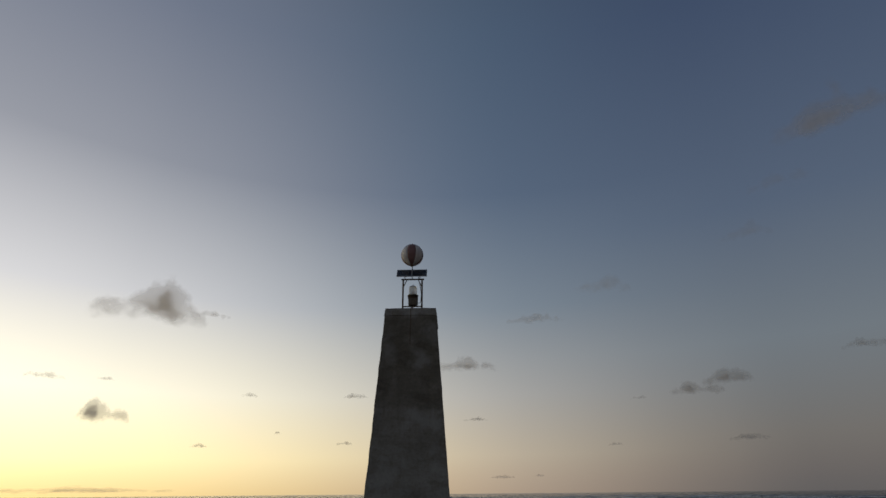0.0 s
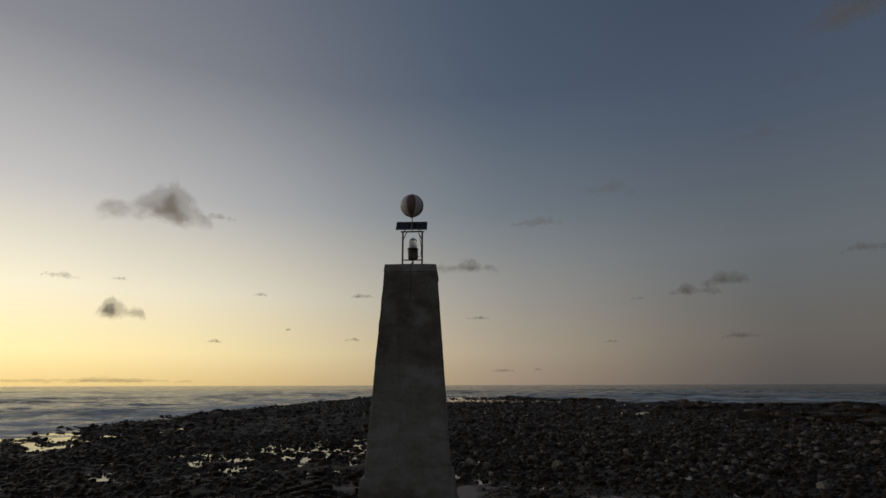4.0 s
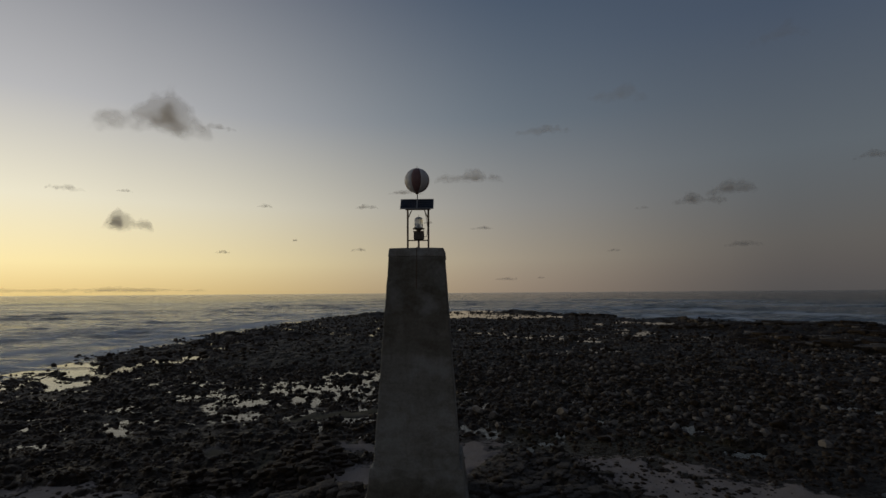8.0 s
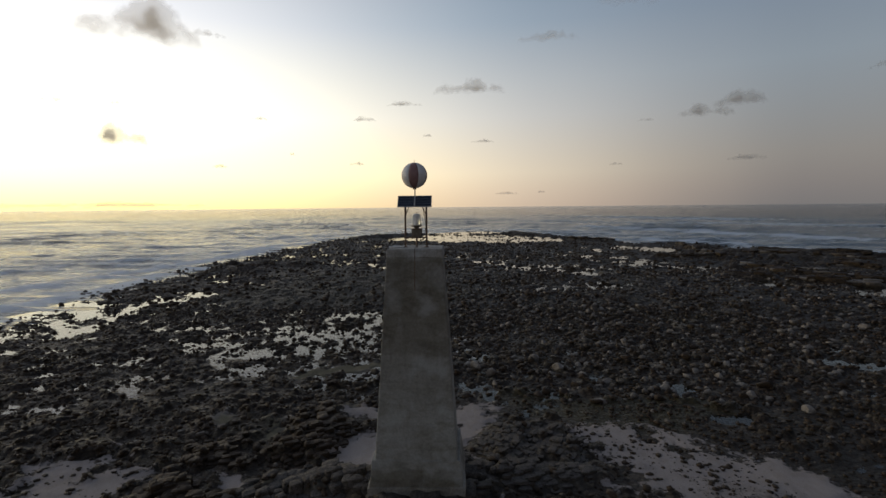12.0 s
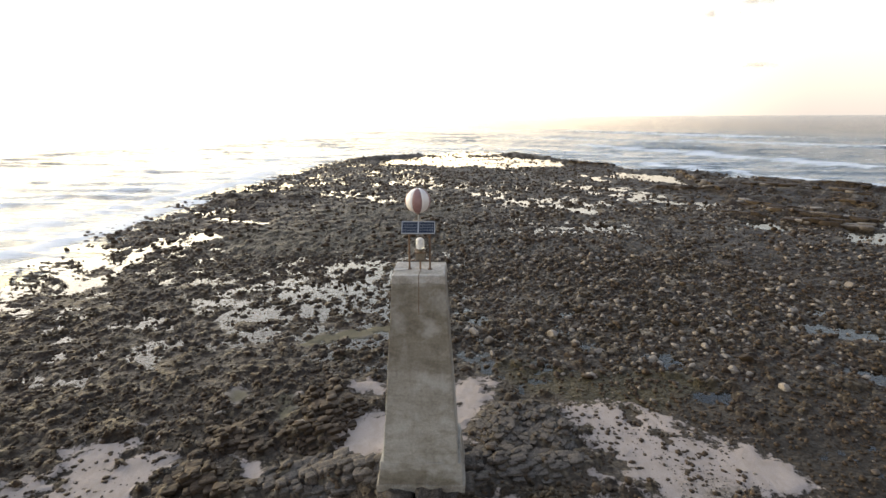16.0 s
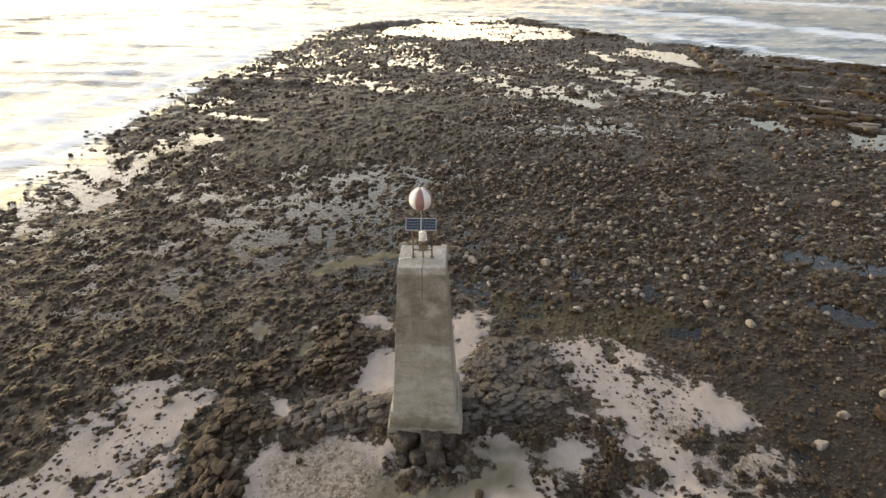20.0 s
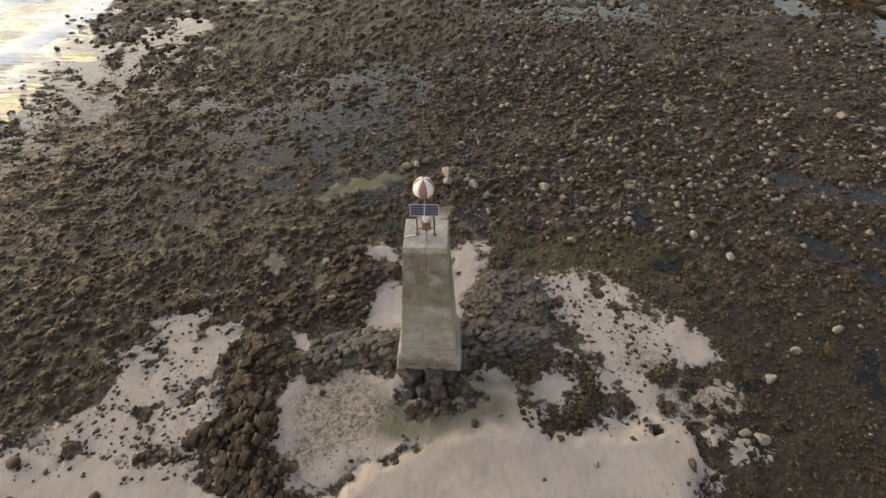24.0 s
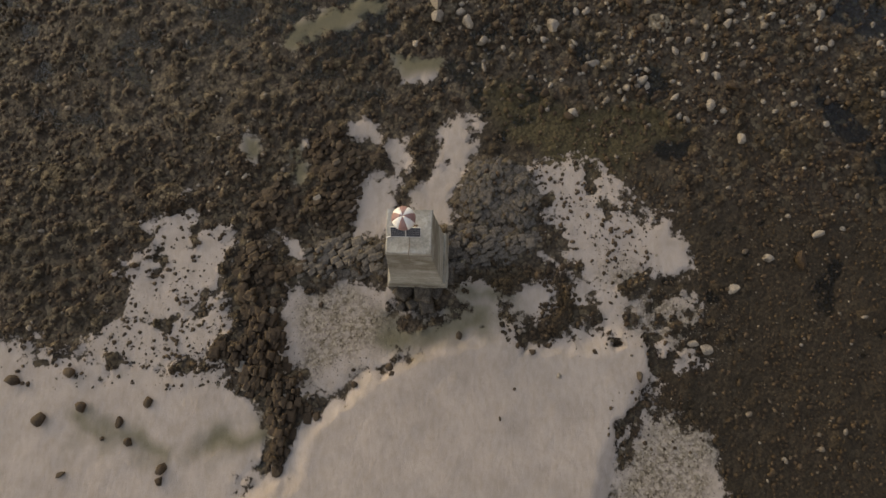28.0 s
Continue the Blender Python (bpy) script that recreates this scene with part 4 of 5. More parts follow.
lantern = thing("lantern", "small olive marine lantern with a clear lens", "lantern", (0.02, -0.09, TOP_Z + 0.32))
part("housing", box((0.30, 0.26, 0.24), Matrix.Translation((0, 0, 0.12)), 0.02), LAMP_BODY, lantern)
part("lid", box((0.33, 0.29, 0.03), Matrix.Translation((0, 0, 0.252)), 0.008), STEEL, lantern)
part("neck", lathe([(0.07, 0.26), (0.075, 0.30), (0.13, 0.33)], 16), LAMP_BODY, lantern)
flange = part("flange", lathe([(0.13, 0.33), (0.185, 0.335), (0.19, 0.36), (0.13, 0.37)], 24), LAMP_BODY, lantern)
for k in range(4):
    a = radians(45 + 90 * k)
    part("bolt", rod((0.165 * math.cos(a), 0.165 * math.sin(a), 0.35), (0.165 * math.cos(a), 0.165 * math.sin(a), 0.395), 0.014, 6), STEEL, flange)
part("lens", lathe([(0.115, 0.365)] + [(0.125 + 0.012 * math.sin(math.pi * k / 13) + 0.006 * (k % 2), 0.38 + 0.022 * k) for k in range(14)] + [(0.11, 0.69), (0.07, 0.72), (0.03, 0.73)], 24), LENS, lantern, "clear ribbed lens", True)
part("bulb_holder", rod((0, 0, 0.37), (0, 0, 0.50), 0.03, 10), GREY_STEEL, lantern)
part("bird_spike", rod((0, 0, 0.72), (0, 0, 0.80), 0.006, 6), STEEL, lantern)
part("side_pipe", rod((0.165, 0, 0.02), (0.165, 0, 0.30), 0.012, 6), STEEL, lantern)
part("leg", rod((0, 0, -0.32), (0, 0, 0.02), 0.03, 8), STEEL, lantern)

# ---- rocks ----


def rock_shape(seed, subdivisions):
    bm = bmesh.new()
    bmesh.ops.create_icosphere(bm, subdivisions=subdivisions, radius=1)
    rng = random.Random(seed)
    cuts = [(Vector((rng.gauss(0, 1), rng.gauss(0, 1), rng.gauss(0, 0.8))).normalized(), rng.uniform(0.45, 0.78)) for _ in range(11)]
    for v in bm.verts:
        for n, d in cuts:
            over = v.co.dot(n) - d
            if over > 0:
                v.co -= n * over * 0.95
        v.co *= 1 + 0.13 * noise.noise(v.co * 2.2 + Vector((seed * 3.1, 0, 0)))
    return bm


def rock_arrays(seed, subdivisions):
    bm = rock_shape(seed, subdivisions)
    bm.verts.index_update()
    v = np.array([p.co[:] for p in bm.verts])
    q = np.array([[p.index for p in face.verts] for face in bm.faces])
    bm.free()
    return v, q


def rock_field(name, label, xs, ys, sizes, material, seed, subdivisions=1, flat=(0.4, 0.7), sink=0.3):
    shapes = [rock_arrays(seed * 10 + k, subdivisions) for k in range(5)]
    rng = np.random.default_rng(seed)
    zs = ground_height(xs, ys)[0]
    vs, fs, base = [], [], 0
    for i in range(len(xs)):
        v, q = shapes[i % 5]
        a = rng.uniform(0, 6.283)
        sx, sy, sz = sizes[i] * np.array([rng.uniform(0.8, 1.25), rng.uniform(0.65, 1.0), rng.uniform(*flat)])
        p = v * (sx, sy, sz)
        c, s = math.cos(a), math.sin(a)
        p = np.stack([p[:, 0] * c - p[:, 1] * s + xs[i], p[:, 0] * s + p[:, 1] * c + ys[i], p[:, 2] + zs[i] + sz * (0.6 - sink)], 1)
        vs.append(p)
        fs.append(q + base)
        base += len(v)
    co, tri = np.concatenate(vs).astype(np.float32), np.concatenate(fs).astype(np.int32)
    me = bpy.data.meshes.new(name)
    me.vertices.add(len(co))
    me.vertices.foreach_set("co", co.ravel())
    me.loops.add(tri.size)
    me.loops.foreach_set("vertex_index", tri.ravel())
    me.polygons.add(len(tri))
    me.polygons.foreach_set("loop_start", np.arange(0, tri.size, 3, dtype=np.int32))
    me.materials.append(material)
    me.update()
    me.validate()
    return tagged(new(name, me), label, "rocks", kind="stuff")


def scatter(n, x0, x1, y0, y1, seed, keep):
    rng = np.random.default_rng(seed)
    x, y = rng.uniform(x0, x1, n), rng.uniform(y0, y1, n)
    k = keep(x, y, rng.uniform(0, 1, n))
    return x[k], y[k], rng


def on_reef(x, y, u):
    ledge = 1 - 0.75 * step(-0.8, 0.4, union(x, y, RIDGES))
    s = sand_amount(x, y)
    d = coast_distance(x, y)
    clump = 0.62 + 0.75 * fbm(x, y, 5, 3, 71)
    clear = (np.abs(x) > 1.9) | (np.abs(y) > 1.8)
    dry = step(0.9, -0.6, union(x, y, POOLS)) * (0.88 - 0.28 * step(90, 115, y)) + 0.12 + 0.28 * step(90, 115, y) + 0.5 * step(9, 12, x) * step(40, 30, y)
    return (s < 0.42) & (d > -9) & (u < clump * step(-10, 3, d) * dry * ledge * (1 - 0.66 * fine_zone(x, y)) * (1 - 0.15 * step(-3, 3, union(x, y, CARPET)))) & clear


x, y, rng = scatter(62000, -38, 36, -13, 34, 1, on_reef)
sizes = 0.06 + 0.17 * rng.random(len(x)) ** 2.6
close = (np.hypot(x + 1.0, y - 4.0) < 9.5) & (sizes > 0.12)
close &= np.cumsum(close) <= 260
near_stones = list(zip(x[close].tolist(), y[close].tolist(), sizes[close].tolist()))
rock_field("reef_stones", "wet brown stones covering the reef", x[~close], y[~close], sizes[~close], ROCK, 2)
x, y, rng = scatter(30000, -42, 82, 34, 175, 3, on_reef)
rock_field("far_reef_stones", "dark wet stones on the outer reef", x, y, 0.15 + 0.40 * rng.random(len(x)) ** 2.8, ROCK, 4)


def on_west_shore(x, y, u):
    d = coast_distance(x, y)
    return (d > -5) & (d < 12) & (u < 0.5 + 0.9 * fbm(x, y, 6, 3, 72))


x, y, rng = scatter(1500, -46, -24, 14, 100, 15, on_west_shore)
rock_field("shore_stones", "dark stones standing in the shallow water's edge", x, y, 0.12 + 0.30 * rng.random(len(x)) ** 2.8, ROCK, 16, flat=(0.5, 0.75), sink=0.0)


def on_right(x, y, u):
    return on_reef(x, y, u) & (u < 0.9 * step(-4, 12, x) * step(4, 14, y))


x, y, rng = scatter(15000, -4, 60, 8, 62, 5, on_right)
sizes = 0.11 + 0.27 * rng.random(len(x)) ** 2.2
large = (sizes > 0.25) & (y < 40) & (x < 36)
large &= np.cumsum(large) <= 300
large_stones = list(zip(x[large].tolist(), y[large].tolist(), sizes[large].tolist()))
rock_field("pale_stones", "grey-brown rounded stones on the reef", x[~large], y[~large], sizes[~large], PALE_ROCK, 6)


def on_sand_patch(x, y, u):
    s = sand_amount(x, y)
    near = step(-1.6, 0.6, union(x, y, RAGGED))
    return (s > 0.40) & (u < near * (0.30 + 3.0 * np.clip(fbm(x, y, 1.5, 3, 77) + 0.04, 0, 1)))


x, y, rng = scatter(16000, -21, 17, -13, 7, 7, on_sand_patch)
rock_field("sand_stones", "small dark stones strewn over the sand", x, y, 0.035 + 0.17 * rng.random(len(x)) ** 3.2, WEEDY, 8, flat=(0.3, 0.55), sink=0.4)


def on_gravel(x, y, u):
    return (u < step(-0.8, 0.6, union(x, y, GRAVEL))) & ((np.abs(x) > 1.7) | (np.abs(y) > 1.6))


x, y, rng = scatter(24000, -9, 18, -17, 6, 9, on_gravel)
rock_field("gravel", "loose grey and brown gravel on the sand", x, y, 0.018 + 0.035 * rng.random(len(x)) ** 2.4, GRAVEL_STONE, 10)


def on_mat(x, y, u):
    return (u < fine_zone(x, y) * np.clip(0.55 + 0.8 * fbm(x, y, 2.5, 3, 79), 0.08, 1)) & (sand_amount(x, y) < 0.45)


x, y, rng = scatter(16000, 3, 30, -15, 10, 11, on_mat)
rock_field("weedy_pebbles", "small brown pebbles in the weed mat", x, y, 0.035 + 0.11 * rng.random(len(x)) ** 2.8, ROCK, 12)



def on_weed(x, y, u):
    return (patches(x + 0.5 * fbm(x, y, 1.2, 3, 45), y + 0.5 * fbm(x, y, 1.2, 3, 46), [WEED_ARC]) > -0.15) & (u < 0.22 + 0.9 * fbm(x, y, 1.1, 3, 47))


x, y, rng = scatter(5200, 1.5, 10.5, -4.6, 0.4, 13, on_weed)
rock_field("weed_clumps", "dark brown weed clumps over low rocks in the sand", x, y, 0.05 + 0.16 * rng.random(len(x)) ** 2.2, WEEDY, 14, flat=(0.25, 0.5))

# ---- single boulders and stones ----
ROCK_MESHES = {}


def block_shape(seed):
    bm = bmesh.new()
    bmesh.ops.create_cube(bm, size=1.7)
    bmesh.ops.subdivide_edges(bm, edges=list(bm.edges), cuts=3, use_grid_fill=True)
    for v in bm.verts:
        v.co = v.co.lerp(v.co.normalized(), 0.16)
        v.co += 0.30 * noise.noise_vector(v.co * 0.9 + Vector((seed * 5.7, 1.3, 0))) + 0.12 * noise.noise_vector(v.co * 2.7 + Vector((0, seed * 3.3, 0)))
    return bm


def rock_mesh(kind, k, material):
    key = (kind, k, material.name)
    if key not in ROCK_MESHES:
        me = bpy.data.meshes.new(kind)
        bm = block_shape(k) if kind in ("block", "footing_rock") else rock_shape(300 + 13 * k + len(kind), 2)
        bm.to_mesh(me)
        bm.free()
        me.polygons.foreach_set("use_smooth", np.full(len(me.polygons), kind != "boulder"))
        me.materials.append(material)
        ROCK_MESHES[key] = me
    return ROCK_MESHES[key]


def stone(name, label, x, y, size, material, k, group, squash=0.7, z=None, lift=0.25):
    rng = random.Random(k * 31 + 7)
    if z is None:
        z = float(ground_height(np.array([x]), np.array([y]))[0][0])
    sz = size * squash
    ob = new(name, rock_mesh(name, k % 6, material))
    ob.matrix_world = pose(x, y, z + sz * lift, rng.uniform(-12, 12), rng.uniform(-12, 12), rng.uniform(0, 360)) @ Matrix.Diagonal((size * rng.uniform(0.9, 1.2), size * rng.uniform(0.7, 1.0), sz, 1))
    return tagged(ob, label, "rock", group)


PALE = [(15.4, 12.0, 0.36), (15.5, 9.2, 0.42), (17.1, 7.3, 0.42), (7.0, 13.8, 0.48), (5.9, 15.6, 0.42), (31.5, 23.4, 0.62), (19.7, 0.8, 0.45),
        (20.7, 2.1, 0.36), (18.1, 0.8, 0.36), (16.1, -0.9, 0.38), (0.5, 14.9, 0.55), (0.6, 14.1, 0.46), (2.3, 13.8, 0.42), (-2.4, 15.9, 0.48),
        (-1.7, 16.0, 0.42), (-1.1, 16.4, 0.46), (3.1, 12.6, 0.36), (14.5, -3.9, 0.42), (13.9, -3.7, 0.30), (11.0, -5.3, 0.30), (7.1, -5.4, 0.20), (9.4, 11.6, 0.40)]
for k, (x, y, r) in enumerate(PALE):
    stone("boulder", "pale grey rounded boulder lying on the brown reef", x, y, r, PALE_STONE, k, "pale boulders on the reef", 0.75)
DARK = [(-16.4, -7.5, 0.42), (-14.4, -8.2, 0.36), (-13.1, -7.2, 0.32), (-18.4, -8.2, 0.46), (-12.1, -10.3, 0.42), (-12.2, -10.9, 0.3), (-13.9, -9.1, 0.3),
        (-17.0, -10.7, 0.28), (-20.0, -6.4, 0.4), (-17.2, -5.9, 0.42), (-15.2, -9.0, 0.18), (-12.3, -6.4, 0.14), (-1.3, -5.2, 0.30), (-1.15, -5.5, 0.22),
        (2.1, -3.6, 0.25), (-3.0, -6.1, 0.24), (-4.8, -7.7, 0.28), (5.8, -4.3, 0.25), (4.9, -6.1, 0.13), (4.2, -7.5, 0.14), (-4.9, -2.2, 0.2), (-3.1, -5.4, 0.16)]
for k, (x, y, r) in enumerate(DARK):
    stone("dark_stone", "dark brown weedy stone half sunk in sand", x, y, r, WEEDY, k, "dark stones on the sand", 0.6)
near_z = ground_height(np.array([s[0] for s in near_stones]), np.array([s[1] for s in near_stones]))[0].tolist()
for k, (x, y, r) in enumerate(near_stones):
    stone("reef_stone", "wet brown stone lying on the reef near the tower", x, y, r * 1.05, ROCK, k, "brown stones round the tower", 0.6, near_z[k])
large_z = ground_height(np.array([s[0] for s in large_stones]), np.array([s[1] for s in large_stones]))[0].tolist()
for k, (x, y, r) in enumerate(large_stones):
    stone("round_stone", "grey-brown rounded stone lying among the reef's cobbles", x, y, r, PALE_ROCK, k, "rounded stones on the reef", 0.7, large_z[k])
FOOTING = [(-0.75, -1.40, 0.62, 0.48), (0.30, -1.50, 0.66, 0.46), (0.95, -1.30, 0.52, 0.45), (0.45, -2.15, 0.50, 0.22), (-0.25, -2.05, 0.42, 0.26), (-1.15, -1.1, 0.48, 0.42),
           (1.45, -0.6, 0.50, 0.42), (-1.5, -0.4, 0.46, 0.42), (1.55, 0.6, 0.5, 0.4), (-1.55, 0.7, 0.46, 0.4), (0.85, -2.55, 0.26, 0.12), (-0.85, -2.2, 0.28, 0.16), (0.1, -2.65, 0.2, 0.1)]
for k, (x, y, r, z) in enumerate(FOOTING):
    stone("footing_rock", "dark fractured rock under the tower's plinth", x, y, r * 0.86, FOOT_ROCK, k, "rocks under the tower", 0.75, z)

# ---- jointed outcrops: blocks of bedrock split by cracks ----


def outcrop(label, outlines, spacing, angle, size, height, seed, material):
    cx, cy = (sum(p[k] for p in outlines[0]) / len(outlines[0]) for k in (0, 1))
    ob = thing("rock_outcrop", label, "rock outcrop", (cx, cy, 0), "bedrock outcrops")
    rng = random.Random(seed)
    ca, sa = math.cos(radians(angle)), math.sin(radians(angle))
    grid = [((i + rng.uniform(-0.36, 0.36)) * spacing, (j + 0.5 * (i % 2) + rng.uniform(-0.36, 0.36)) * spacing * 0.72) for i in range(-30, 31) for j in range(-40, 41)]
    xs, ys = np.array([cx + u * ca - v * sa for u, v in grid]), np.array([cy + u * sa + v * ca for u, v in grid])
    wx, wy = xs + 0.3 * fbm(xs, ys, 1.3, 2, 5), ys + 0.3 * fbm(xs, ys, 1.3, 2, 9)
    d = np.max([inside(wx, wy, o) for o in outlines], axis=0)
    keep = (d > 0.0) & ((np.abs(xs) > 1.55) | (np.abs(ys) > 1.5))
    xs, ys, d = xs[keep], ys[keep], d[keep]
    heights = ground_height(xs, ys)[0]
    for x, y, deep, z in zip(xs.tolist(), ys.tolist(), d.tolist(), heights.tolist()):
        piece = new("block", rock_mesh("block", rng.randrange(6), material))
        piece.parent = ob
        s = size * rng.uniform(0.6, 1.45)
        tall = height * rng.uniform(0.75, 1.1) * min(1.0, 0.4 + deep)
        piece.matrix_basis = Matrix.Translation((x - cx, y - cy, z - 0.15 * tall)) @ pose(0, 0, 0, rng.uniform(-4, 4), rng.uniform(-4, 4), angle + rng.uniform(-16, 16)) @ Matrix.Diagonal((s, s * rng.uniform(0.55, 0.9), tall, 1))
    return ob


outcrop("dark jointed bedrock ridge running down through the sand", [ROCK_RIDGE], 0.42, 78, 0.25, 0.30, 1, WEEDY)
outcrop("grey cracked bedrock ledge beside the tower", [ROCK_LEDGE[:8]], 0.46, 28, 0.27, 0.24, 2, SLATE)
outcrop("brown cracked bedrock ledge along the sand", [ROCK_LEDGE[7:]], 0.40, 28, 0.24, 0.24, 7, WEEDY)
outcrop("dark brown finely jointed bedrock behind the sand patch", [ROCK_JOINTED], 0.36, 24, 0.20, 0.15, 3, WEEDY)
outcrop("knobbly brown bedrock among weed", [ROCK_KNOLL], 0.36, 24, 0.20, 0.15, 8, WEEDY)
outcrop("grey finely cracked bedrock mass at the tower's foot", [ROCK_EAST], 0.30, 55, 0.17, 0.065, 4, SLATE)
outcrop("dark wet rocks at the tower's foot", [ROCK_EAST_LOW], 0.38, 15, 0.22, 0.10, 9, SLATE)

# ---- long ledges along the outer reef ----
LEDGE_ROCK = make_rock_material("ledge_rock", 0.22)
for k, (x1, y1, x2, y2, half) in enumerate(LEDGES):
    rng = random.Random(500 + k)
    ob = thing("rock_ledge", "long brown ledge of layered rock on the outer reef", "rock ledge", ((x1 + x2) / 2, (y1 + y2) / 2, 0), "ledges on the outer reef")
    along, run = math.degrees(math.atan2(y2 - y1, x2 - x1)), math.hypot(x2 - x1, y2 - y1)
    spots = []
    for i in range(int(run / 0.9) + 1):
        for side in (-0.55, 0.25):
            u, v = min(1.0, (i + rng.uniform(-0.3, 0.3)) * 0.9 / run), half * (side + rng.uniform(-0.25, 0.25))
            spots.append((x1 + (x2 - x1) * u - v * math.sin(radians(along)), y1 + (y2 - y1) * u + v * math.cos(radians(along))))
    tops = ground_height(np.array([q[0] for q in spots]), np.array([q[1] for q in spots]))[0].tolist()
    for (x, y), z in zip(spots, tops):
        slab = new("slab", rock_mesh("block", rng.randrange(6), LEDGE_ROCK))
        slab.parent = ob
        slab.matrix_basis = Matrix.Translation((x - ob.location.x, y - ob.location.y, max(z, 0.0) + 0.02)) @ pose(0, 0, 0, rng.uniform(-5, 5), rng.uniform(-5, 5), along + rng.uniform(-14, 14)) @ Matrix.Diagonal((rng.uniform(0.5, 1.2), half * rng.uniform(0.3, 0.6), rng.uniform(0.18, 0.36), 1))

# ---- clouds low over the sea ----


def line_noise(t, x, seed):
    n = t.nodes.new("ShaderNodeTexNoise")
    n.noise_dimensions = "2D"
    n.inputs["Scale"].default_value, n.inputs["Detail"].default_value = 1.5, 2.0
    at = t.nodes.new("ShaderNodeCombineXYZ")
    t.links.new(x, at.inputs[0])
    t.links.new(calc(t, "ADD", calc(t, "MULTIPLY", seed, 31.0), 7.3), at.inputs[1])
    t.links.new(at.outputs[0], n.inputs["Vector"])
    return n.outputs[0]


def make_cloud_material():
    m, t, b = surface("cloud_vapour")
    out = t.nodes["Material Output"]
    t.nodes.remove(b)
    c = t.nodes.new("ShaderNodeTexCoord")
    sep = t.nodes.new("ShaderNodeSeparateXYZ")
    t.links.new(c.outputs["Object"], sep.inputs[0])
    info = t.nodes.new("ShaderNodeObjectInfo")
    shift = t.nodes.new("ShaderNodeVectorMath")
    shift.operation = "ADD"
    off = t.nodes.new("ShaderNodeCombineXYZ")
    t.links.new(calc(t, "MULTIPLY", info.outputs["Random"], 40.0), off.inputs[2])
    wide = t.nodes.new("ShaderNodeAttribute")
    wide.attribute_name = "aspect"
    sized = t.nodes.new("ShaderNodeCombineXYZ")
    t.links.new(calc(t, "MULTIPLY", sep.outputs[0], wide.outputs["Fac"]), sized.inputs[0])
    t.links.new(sep.outputs[1], sized.inputs[1])
    t.links.new(sized.outputs[0], shift.inputs[0])
    t.links.new(off.outputs[0], shift.inputs[1])

    def puff(scale, detail):
        n = t.nodes.new("ShaderNodeTexNoise")
        n.inputs["Scale"].default_value, n.inputs["Detail"].default_value, n.inputs["Roughness"].default_value = scale, detail, 0.58
        t.links.new(shift.outputs[0], n.inputs["Vector"])
        return n.outputs[0]

    x, y = sep.outputs[0], sep.outputs[1]
    # a flat underside at y = -0.35 and a heaped, billowing top
    ax = calc(t, "ABSOLUTE", x)
    crown = calc(t, "SUBTRACT", 1.0, calc(t, "POWER", calc(t, "MULTIPLY", ax, 1.12), 2.6), clamp=True)
    top = calc(t, "MULTIPLY", crown, calc(t, "ADD", 0.05, calc(t, "MULTIPLY", line_noise(t, x, info.outputs["Random"]), 1.35)))
    above = calc(t, "ADD", y, 0.35)
    lumps = calc(t, "SUBTRACT", puff(1.5, 3), 0.5)
    upper = calc(t, "ADD", calc(t, "SUBTRACT", top, above), calc(t, "MULTIPLY", lumps, 0.95))
    lower = calc(t, "ADD", calc(t, "ADD", above, 0.14), calc(t, "MULTIPLY", lumps, 0.7))
    alpha = calc(t, "MULTIPLY", ramp(t, upper, [(-0.0, 0.0), (0.34, 0.45), (0.8, 0.9)], True), ramp(t, lower, [(0.0, 0.0), (0.45, 1.0)], True))
    alpha = calc(t, "MULTIPLY", alpha, ramp(t, crown, [(0.02, 0.0), (0.25, 1.0)], True))
    thin = t.nodes.new("ShaderNodeAttribute")
    thin.attribute_name = "thin"
    alpha = calc(t, "MULTIPLY", alpha, calc(t, "SUBTRACT", 1.0, thin.outputs["Fac"]))
    dif = t.nodes.new("ShaderNodeBsdfDiffuse")
    dif.inputs[0].default_value = (0.66, 0.65, 0.64, 1)
    trans = t.nodes.new("ShaderNodeBsdfTranslucent")
    trans.inputs[0].default_value = (0.66, 0.63, 0.60, 1)
    body_mix = t.nodes.new("ShaderNodeMixShader")
    body_mix.inputs[0].default_value = 0.6
    t.links.new(dif.outputs[0], body_mix.inputs[1])
    t.links.new(trans.outputs[0], body_mix.inputs[2])
    clear = t.nodes.new("ShaderNodeBsdfTransparent")
    mix = t.nodes.new("ShaderNodeMixShader")
    t.links.new(alpha, mix.inputs[0])
    t.links.new(clear.outputs[0], mix.inputs[1])
    t.links.new(body_mix.outputs[0], mix.inputs[2])
    t.links.new(mix.outputs[0], out.inputs[0])
    return m


CLOUD = make_cloud_material()
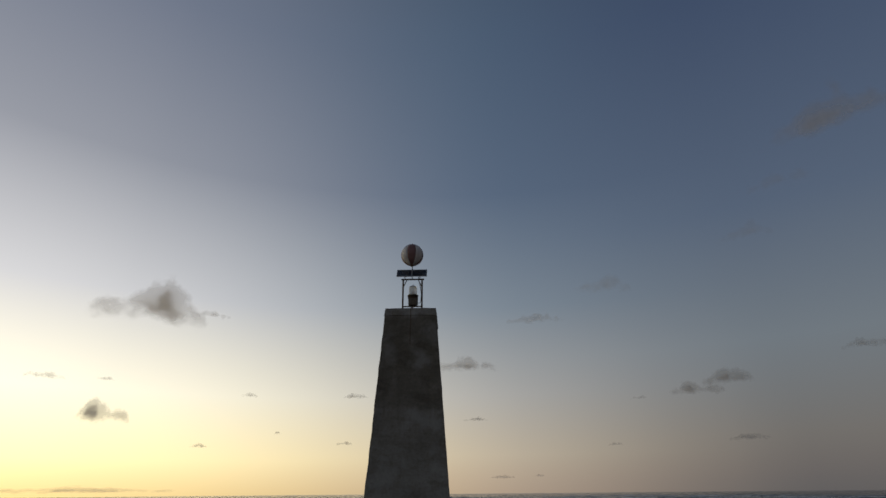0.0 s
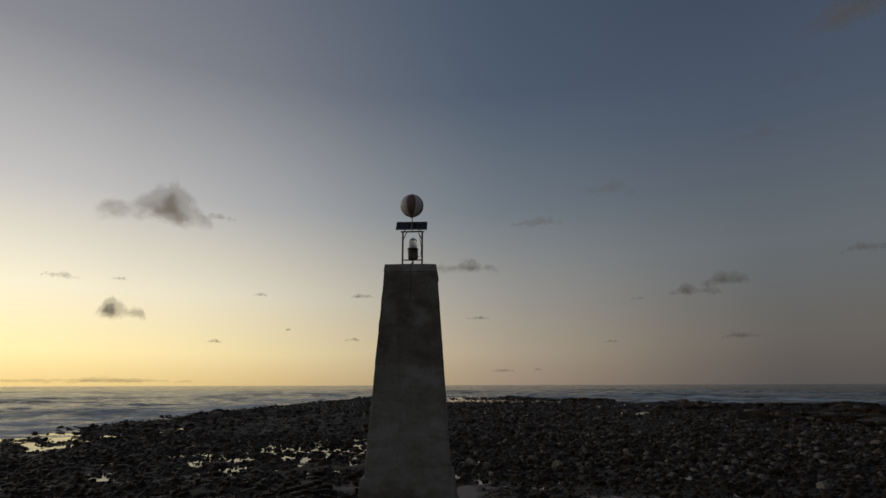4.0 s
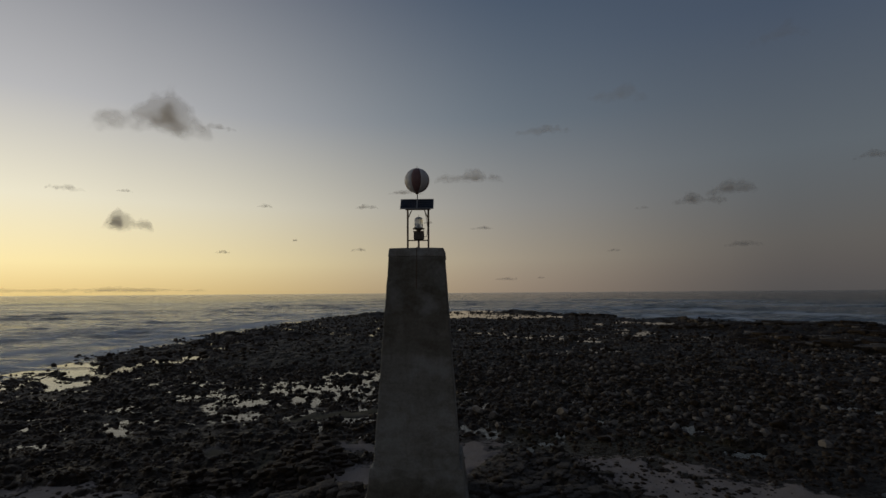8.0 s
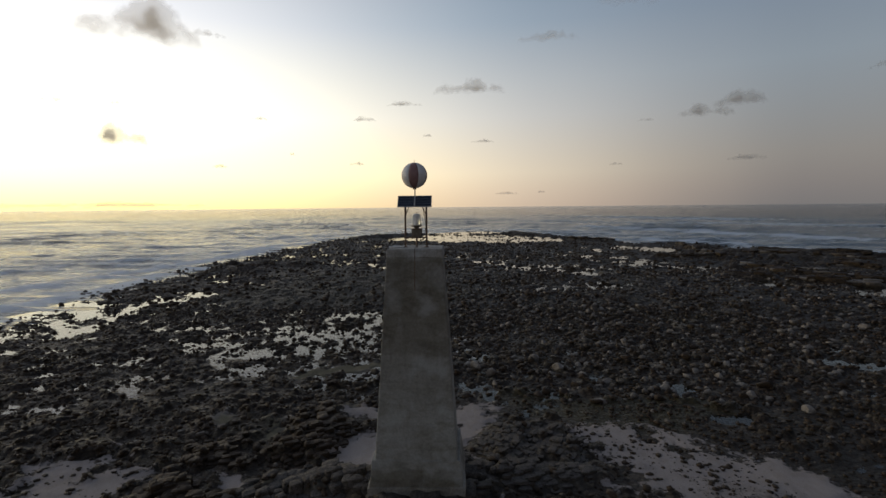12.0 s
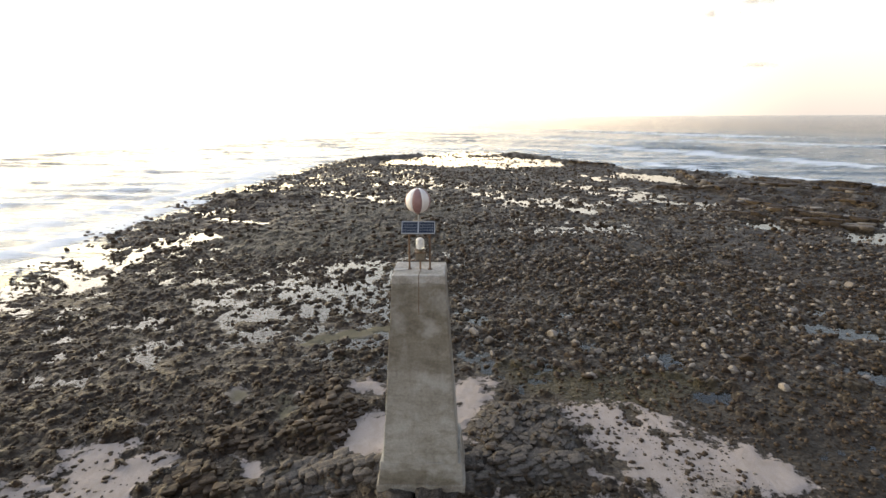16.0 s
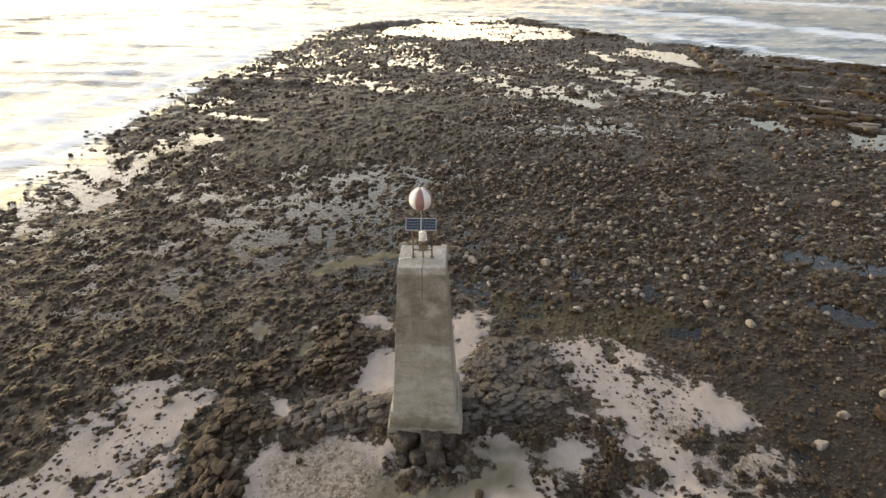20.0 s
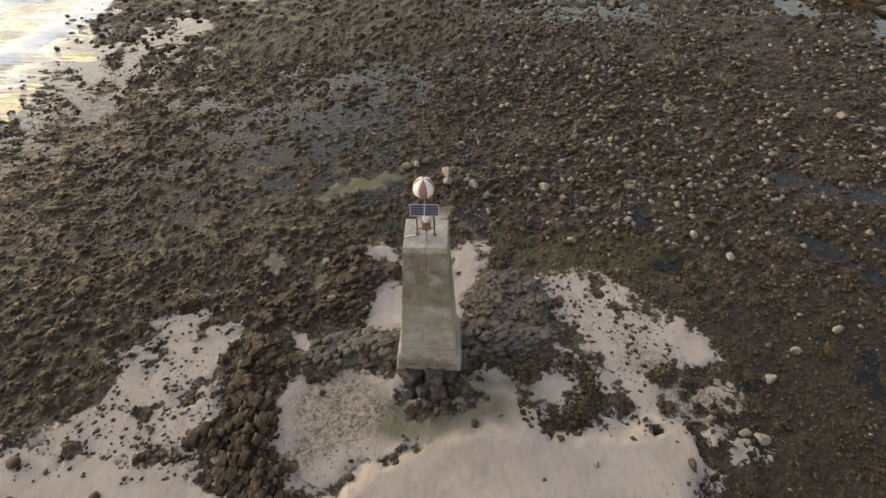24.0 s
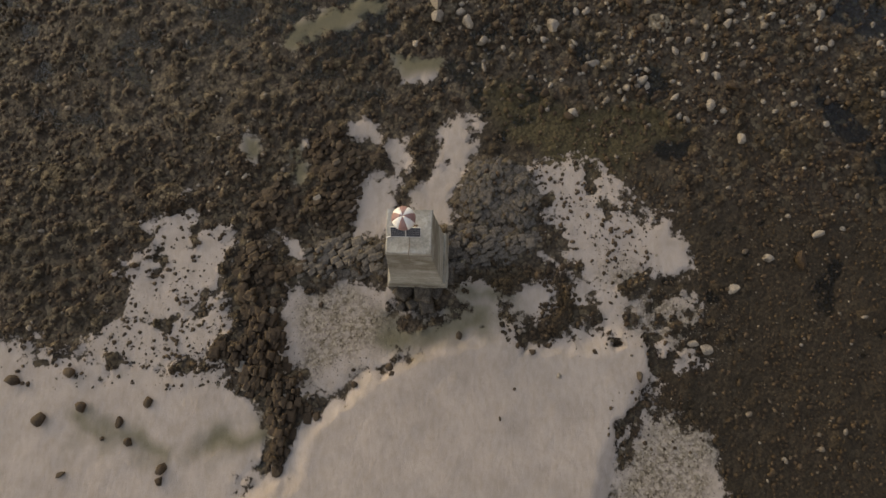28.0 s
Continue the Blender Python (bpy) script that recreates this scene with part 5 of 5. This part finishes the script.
# azimuth, elevation, width, height in degrees, thinness
HEAPS = [(-30.6, 17.0, 9.0, 6.4, 0.0), (-32.4, 6.9, 3.9, 3.2, 0.0), (1.2, 12.5, 6.6, 2.8, 0.1), (9.4, 17.0, 5.4, 1.9, 0.35), (16.5, 20.0, 5.6, 3.4, 0.55),
         (24.2, 9.0, 4.4, 2.0, 0.1), (27.2, 9.9, 4.2, 2.6, 0.1), (40.9, 31.1, 8.0, 5.4, 0.3), (35.8, 26.6, 5.0, 2.3, 0.7), (31.3, 22.8, 4.4, 2.8, 0.72), (38.3, 11.4, 3.4, 1.5, 0.3)]
WISPS = [(-37.2, 9.6, 2.6, 1.1, 0.25), (-32.7, 9.7, 1.3, 0.6, 0.4), (-24.0, 4.3, 1.5, 0.6, 0.2), (-9.8, 9.2, 2.4, 0.7, 0.3), (-10.6, 4.7, 1.5, 0.7, 0.1), (2.6, 7.0, 2.2, 0.7, 0.1),
         (27.8, 4.5, 3.2, 0.9, 0.3), (18.9, 8.5, 1.3, 0.6, 0.5), (16.2, 4.3, 1.3, 0.5, 0.3), (5.1, 1.5, 2.4, 0.5, 0.4), (8.7, 1.6, 0.9, 0.4, 0.3), (-20.2, 9.0, 1.4, 0.6, 0.4),
         (-24.7, 16.5, 2.8, 1.2, 0.5), (-34.9, 0.6, 17.0, 0.9, 0.35), (-17.1, 5.6, 0.6, 0.45, 0.2), (-5.5, 10.8, 3.4, 0.9, 0.25), (-3.2, 7.6, 0.9, 0.5, 0.3)]
for az, el, w, h, thin in HEAPS + WISPS:
    bm = bmesh.new()
    bmesh.ops.create_grid(bm, x_segments=10, y_segments=6, size=1)
    for v in bm.verts:
        v.co.z = 0.18 * (1 - v.co.x ** 2) * (1 - v.co.y ** 2)
    me = bpy.data.meshes.new("cloud")
    bm.to_mesh(me)
    bm.free()
    me.attributes.new("thin", "FLOAT", "POINT").data.foreach_set("value", np.full(len(me.vertices), thin, np.float32))
    me.attributes.new("aspect", "FLOAT", "POINT").data.foreach_set("value", np.full(len(me.vertices), min(w / h, 5.0), np.float32))
    me.materials.append(CLOUD)
    cloud = new("cloud", me)
    far = 3200.0
    d = Vector((math.sin(radians(az)) * math.cos(radians(el)), math.cos(radians(az)) * math.cos(radians(el)), math.sin(radians(el))))
    cloud.matrix_world = look(d * far, d * far * 2) @ pose(0, 0, 0, 0, 180, 0) @ Matrix.Diagonal((-far * math.tan(radians(w * 0.68)), far * math.tan(radians(h * 0.68)), far * math.tan(radians(h / 2)), 1))
    cloud.visible_shadow = False
    tagged(cloud, "small soft grey cloud low in the dusk sky", "cloud", "clouds over the sea", "structure")

# ---- cables and conduits on the tower ----


def cable(name, label, points, radius, material):
    cu = bpy.data.curves.new(name, "CURVE")
    cu.dimensions, cu.bevel_depth, cu.bevel_resolution = "3D", radius, 2
    sp = cu.splines.new("POLY")
    sp.points.add(len(points) - 1)
    for p, q in zip(sp.points, points):
        p.co = (*q, 1)
    tmp = bpy.data.objects.new(name, cu)
    me = bpy.data.meshes.new_from_object(tmp)
    bpy.data.objects.remove(tmp)
    me.materials.append(material)
    return tagged(new(name, me), label, "cable")


cable("conduit", "pale plastic conduit lying across the tower's cap", [(-0.83, -0.27, TOP_Z + 0.02), (-0.74, -0.24, TOP_Z + 0.025), (-0.60, -0.18, TOP_Z + 0.02), (-0.38, -0.16, TOP_Z + 0.02)], 0.02, WHITE)
cable("lamp_cable", "thin dark cable hanging from the cap down the concrete", [(0.03, -0.11, TOP_Z + 0.34), (0.04, -0.45, TOP_Z + 0.05), (0.02, -0.82, TOP_Z + 0.03), (0.01, -0.875, TOP_Z - 0.05), (0.015, -0.885, TOP_Z - 0.27), (0.0, -0.91, TOP_Z - 0.9), (0.01, -0.935, TOP_Z - 1.25)], 0.010, STEEL)
cable("panel_cable", "black cable from the solar panels to the lantern", [(0.20, -0.31, TOP_Z + 1.365), (0.26, -0.12, TOP_Z + 1.05), (0.31, -0.11, TOP_Z + 0.7), (0.28, -0.11, TOP_Z + 0.42), (0.16, -0.10, TOP_Z + 0.40)], 0.01, RUBBER)
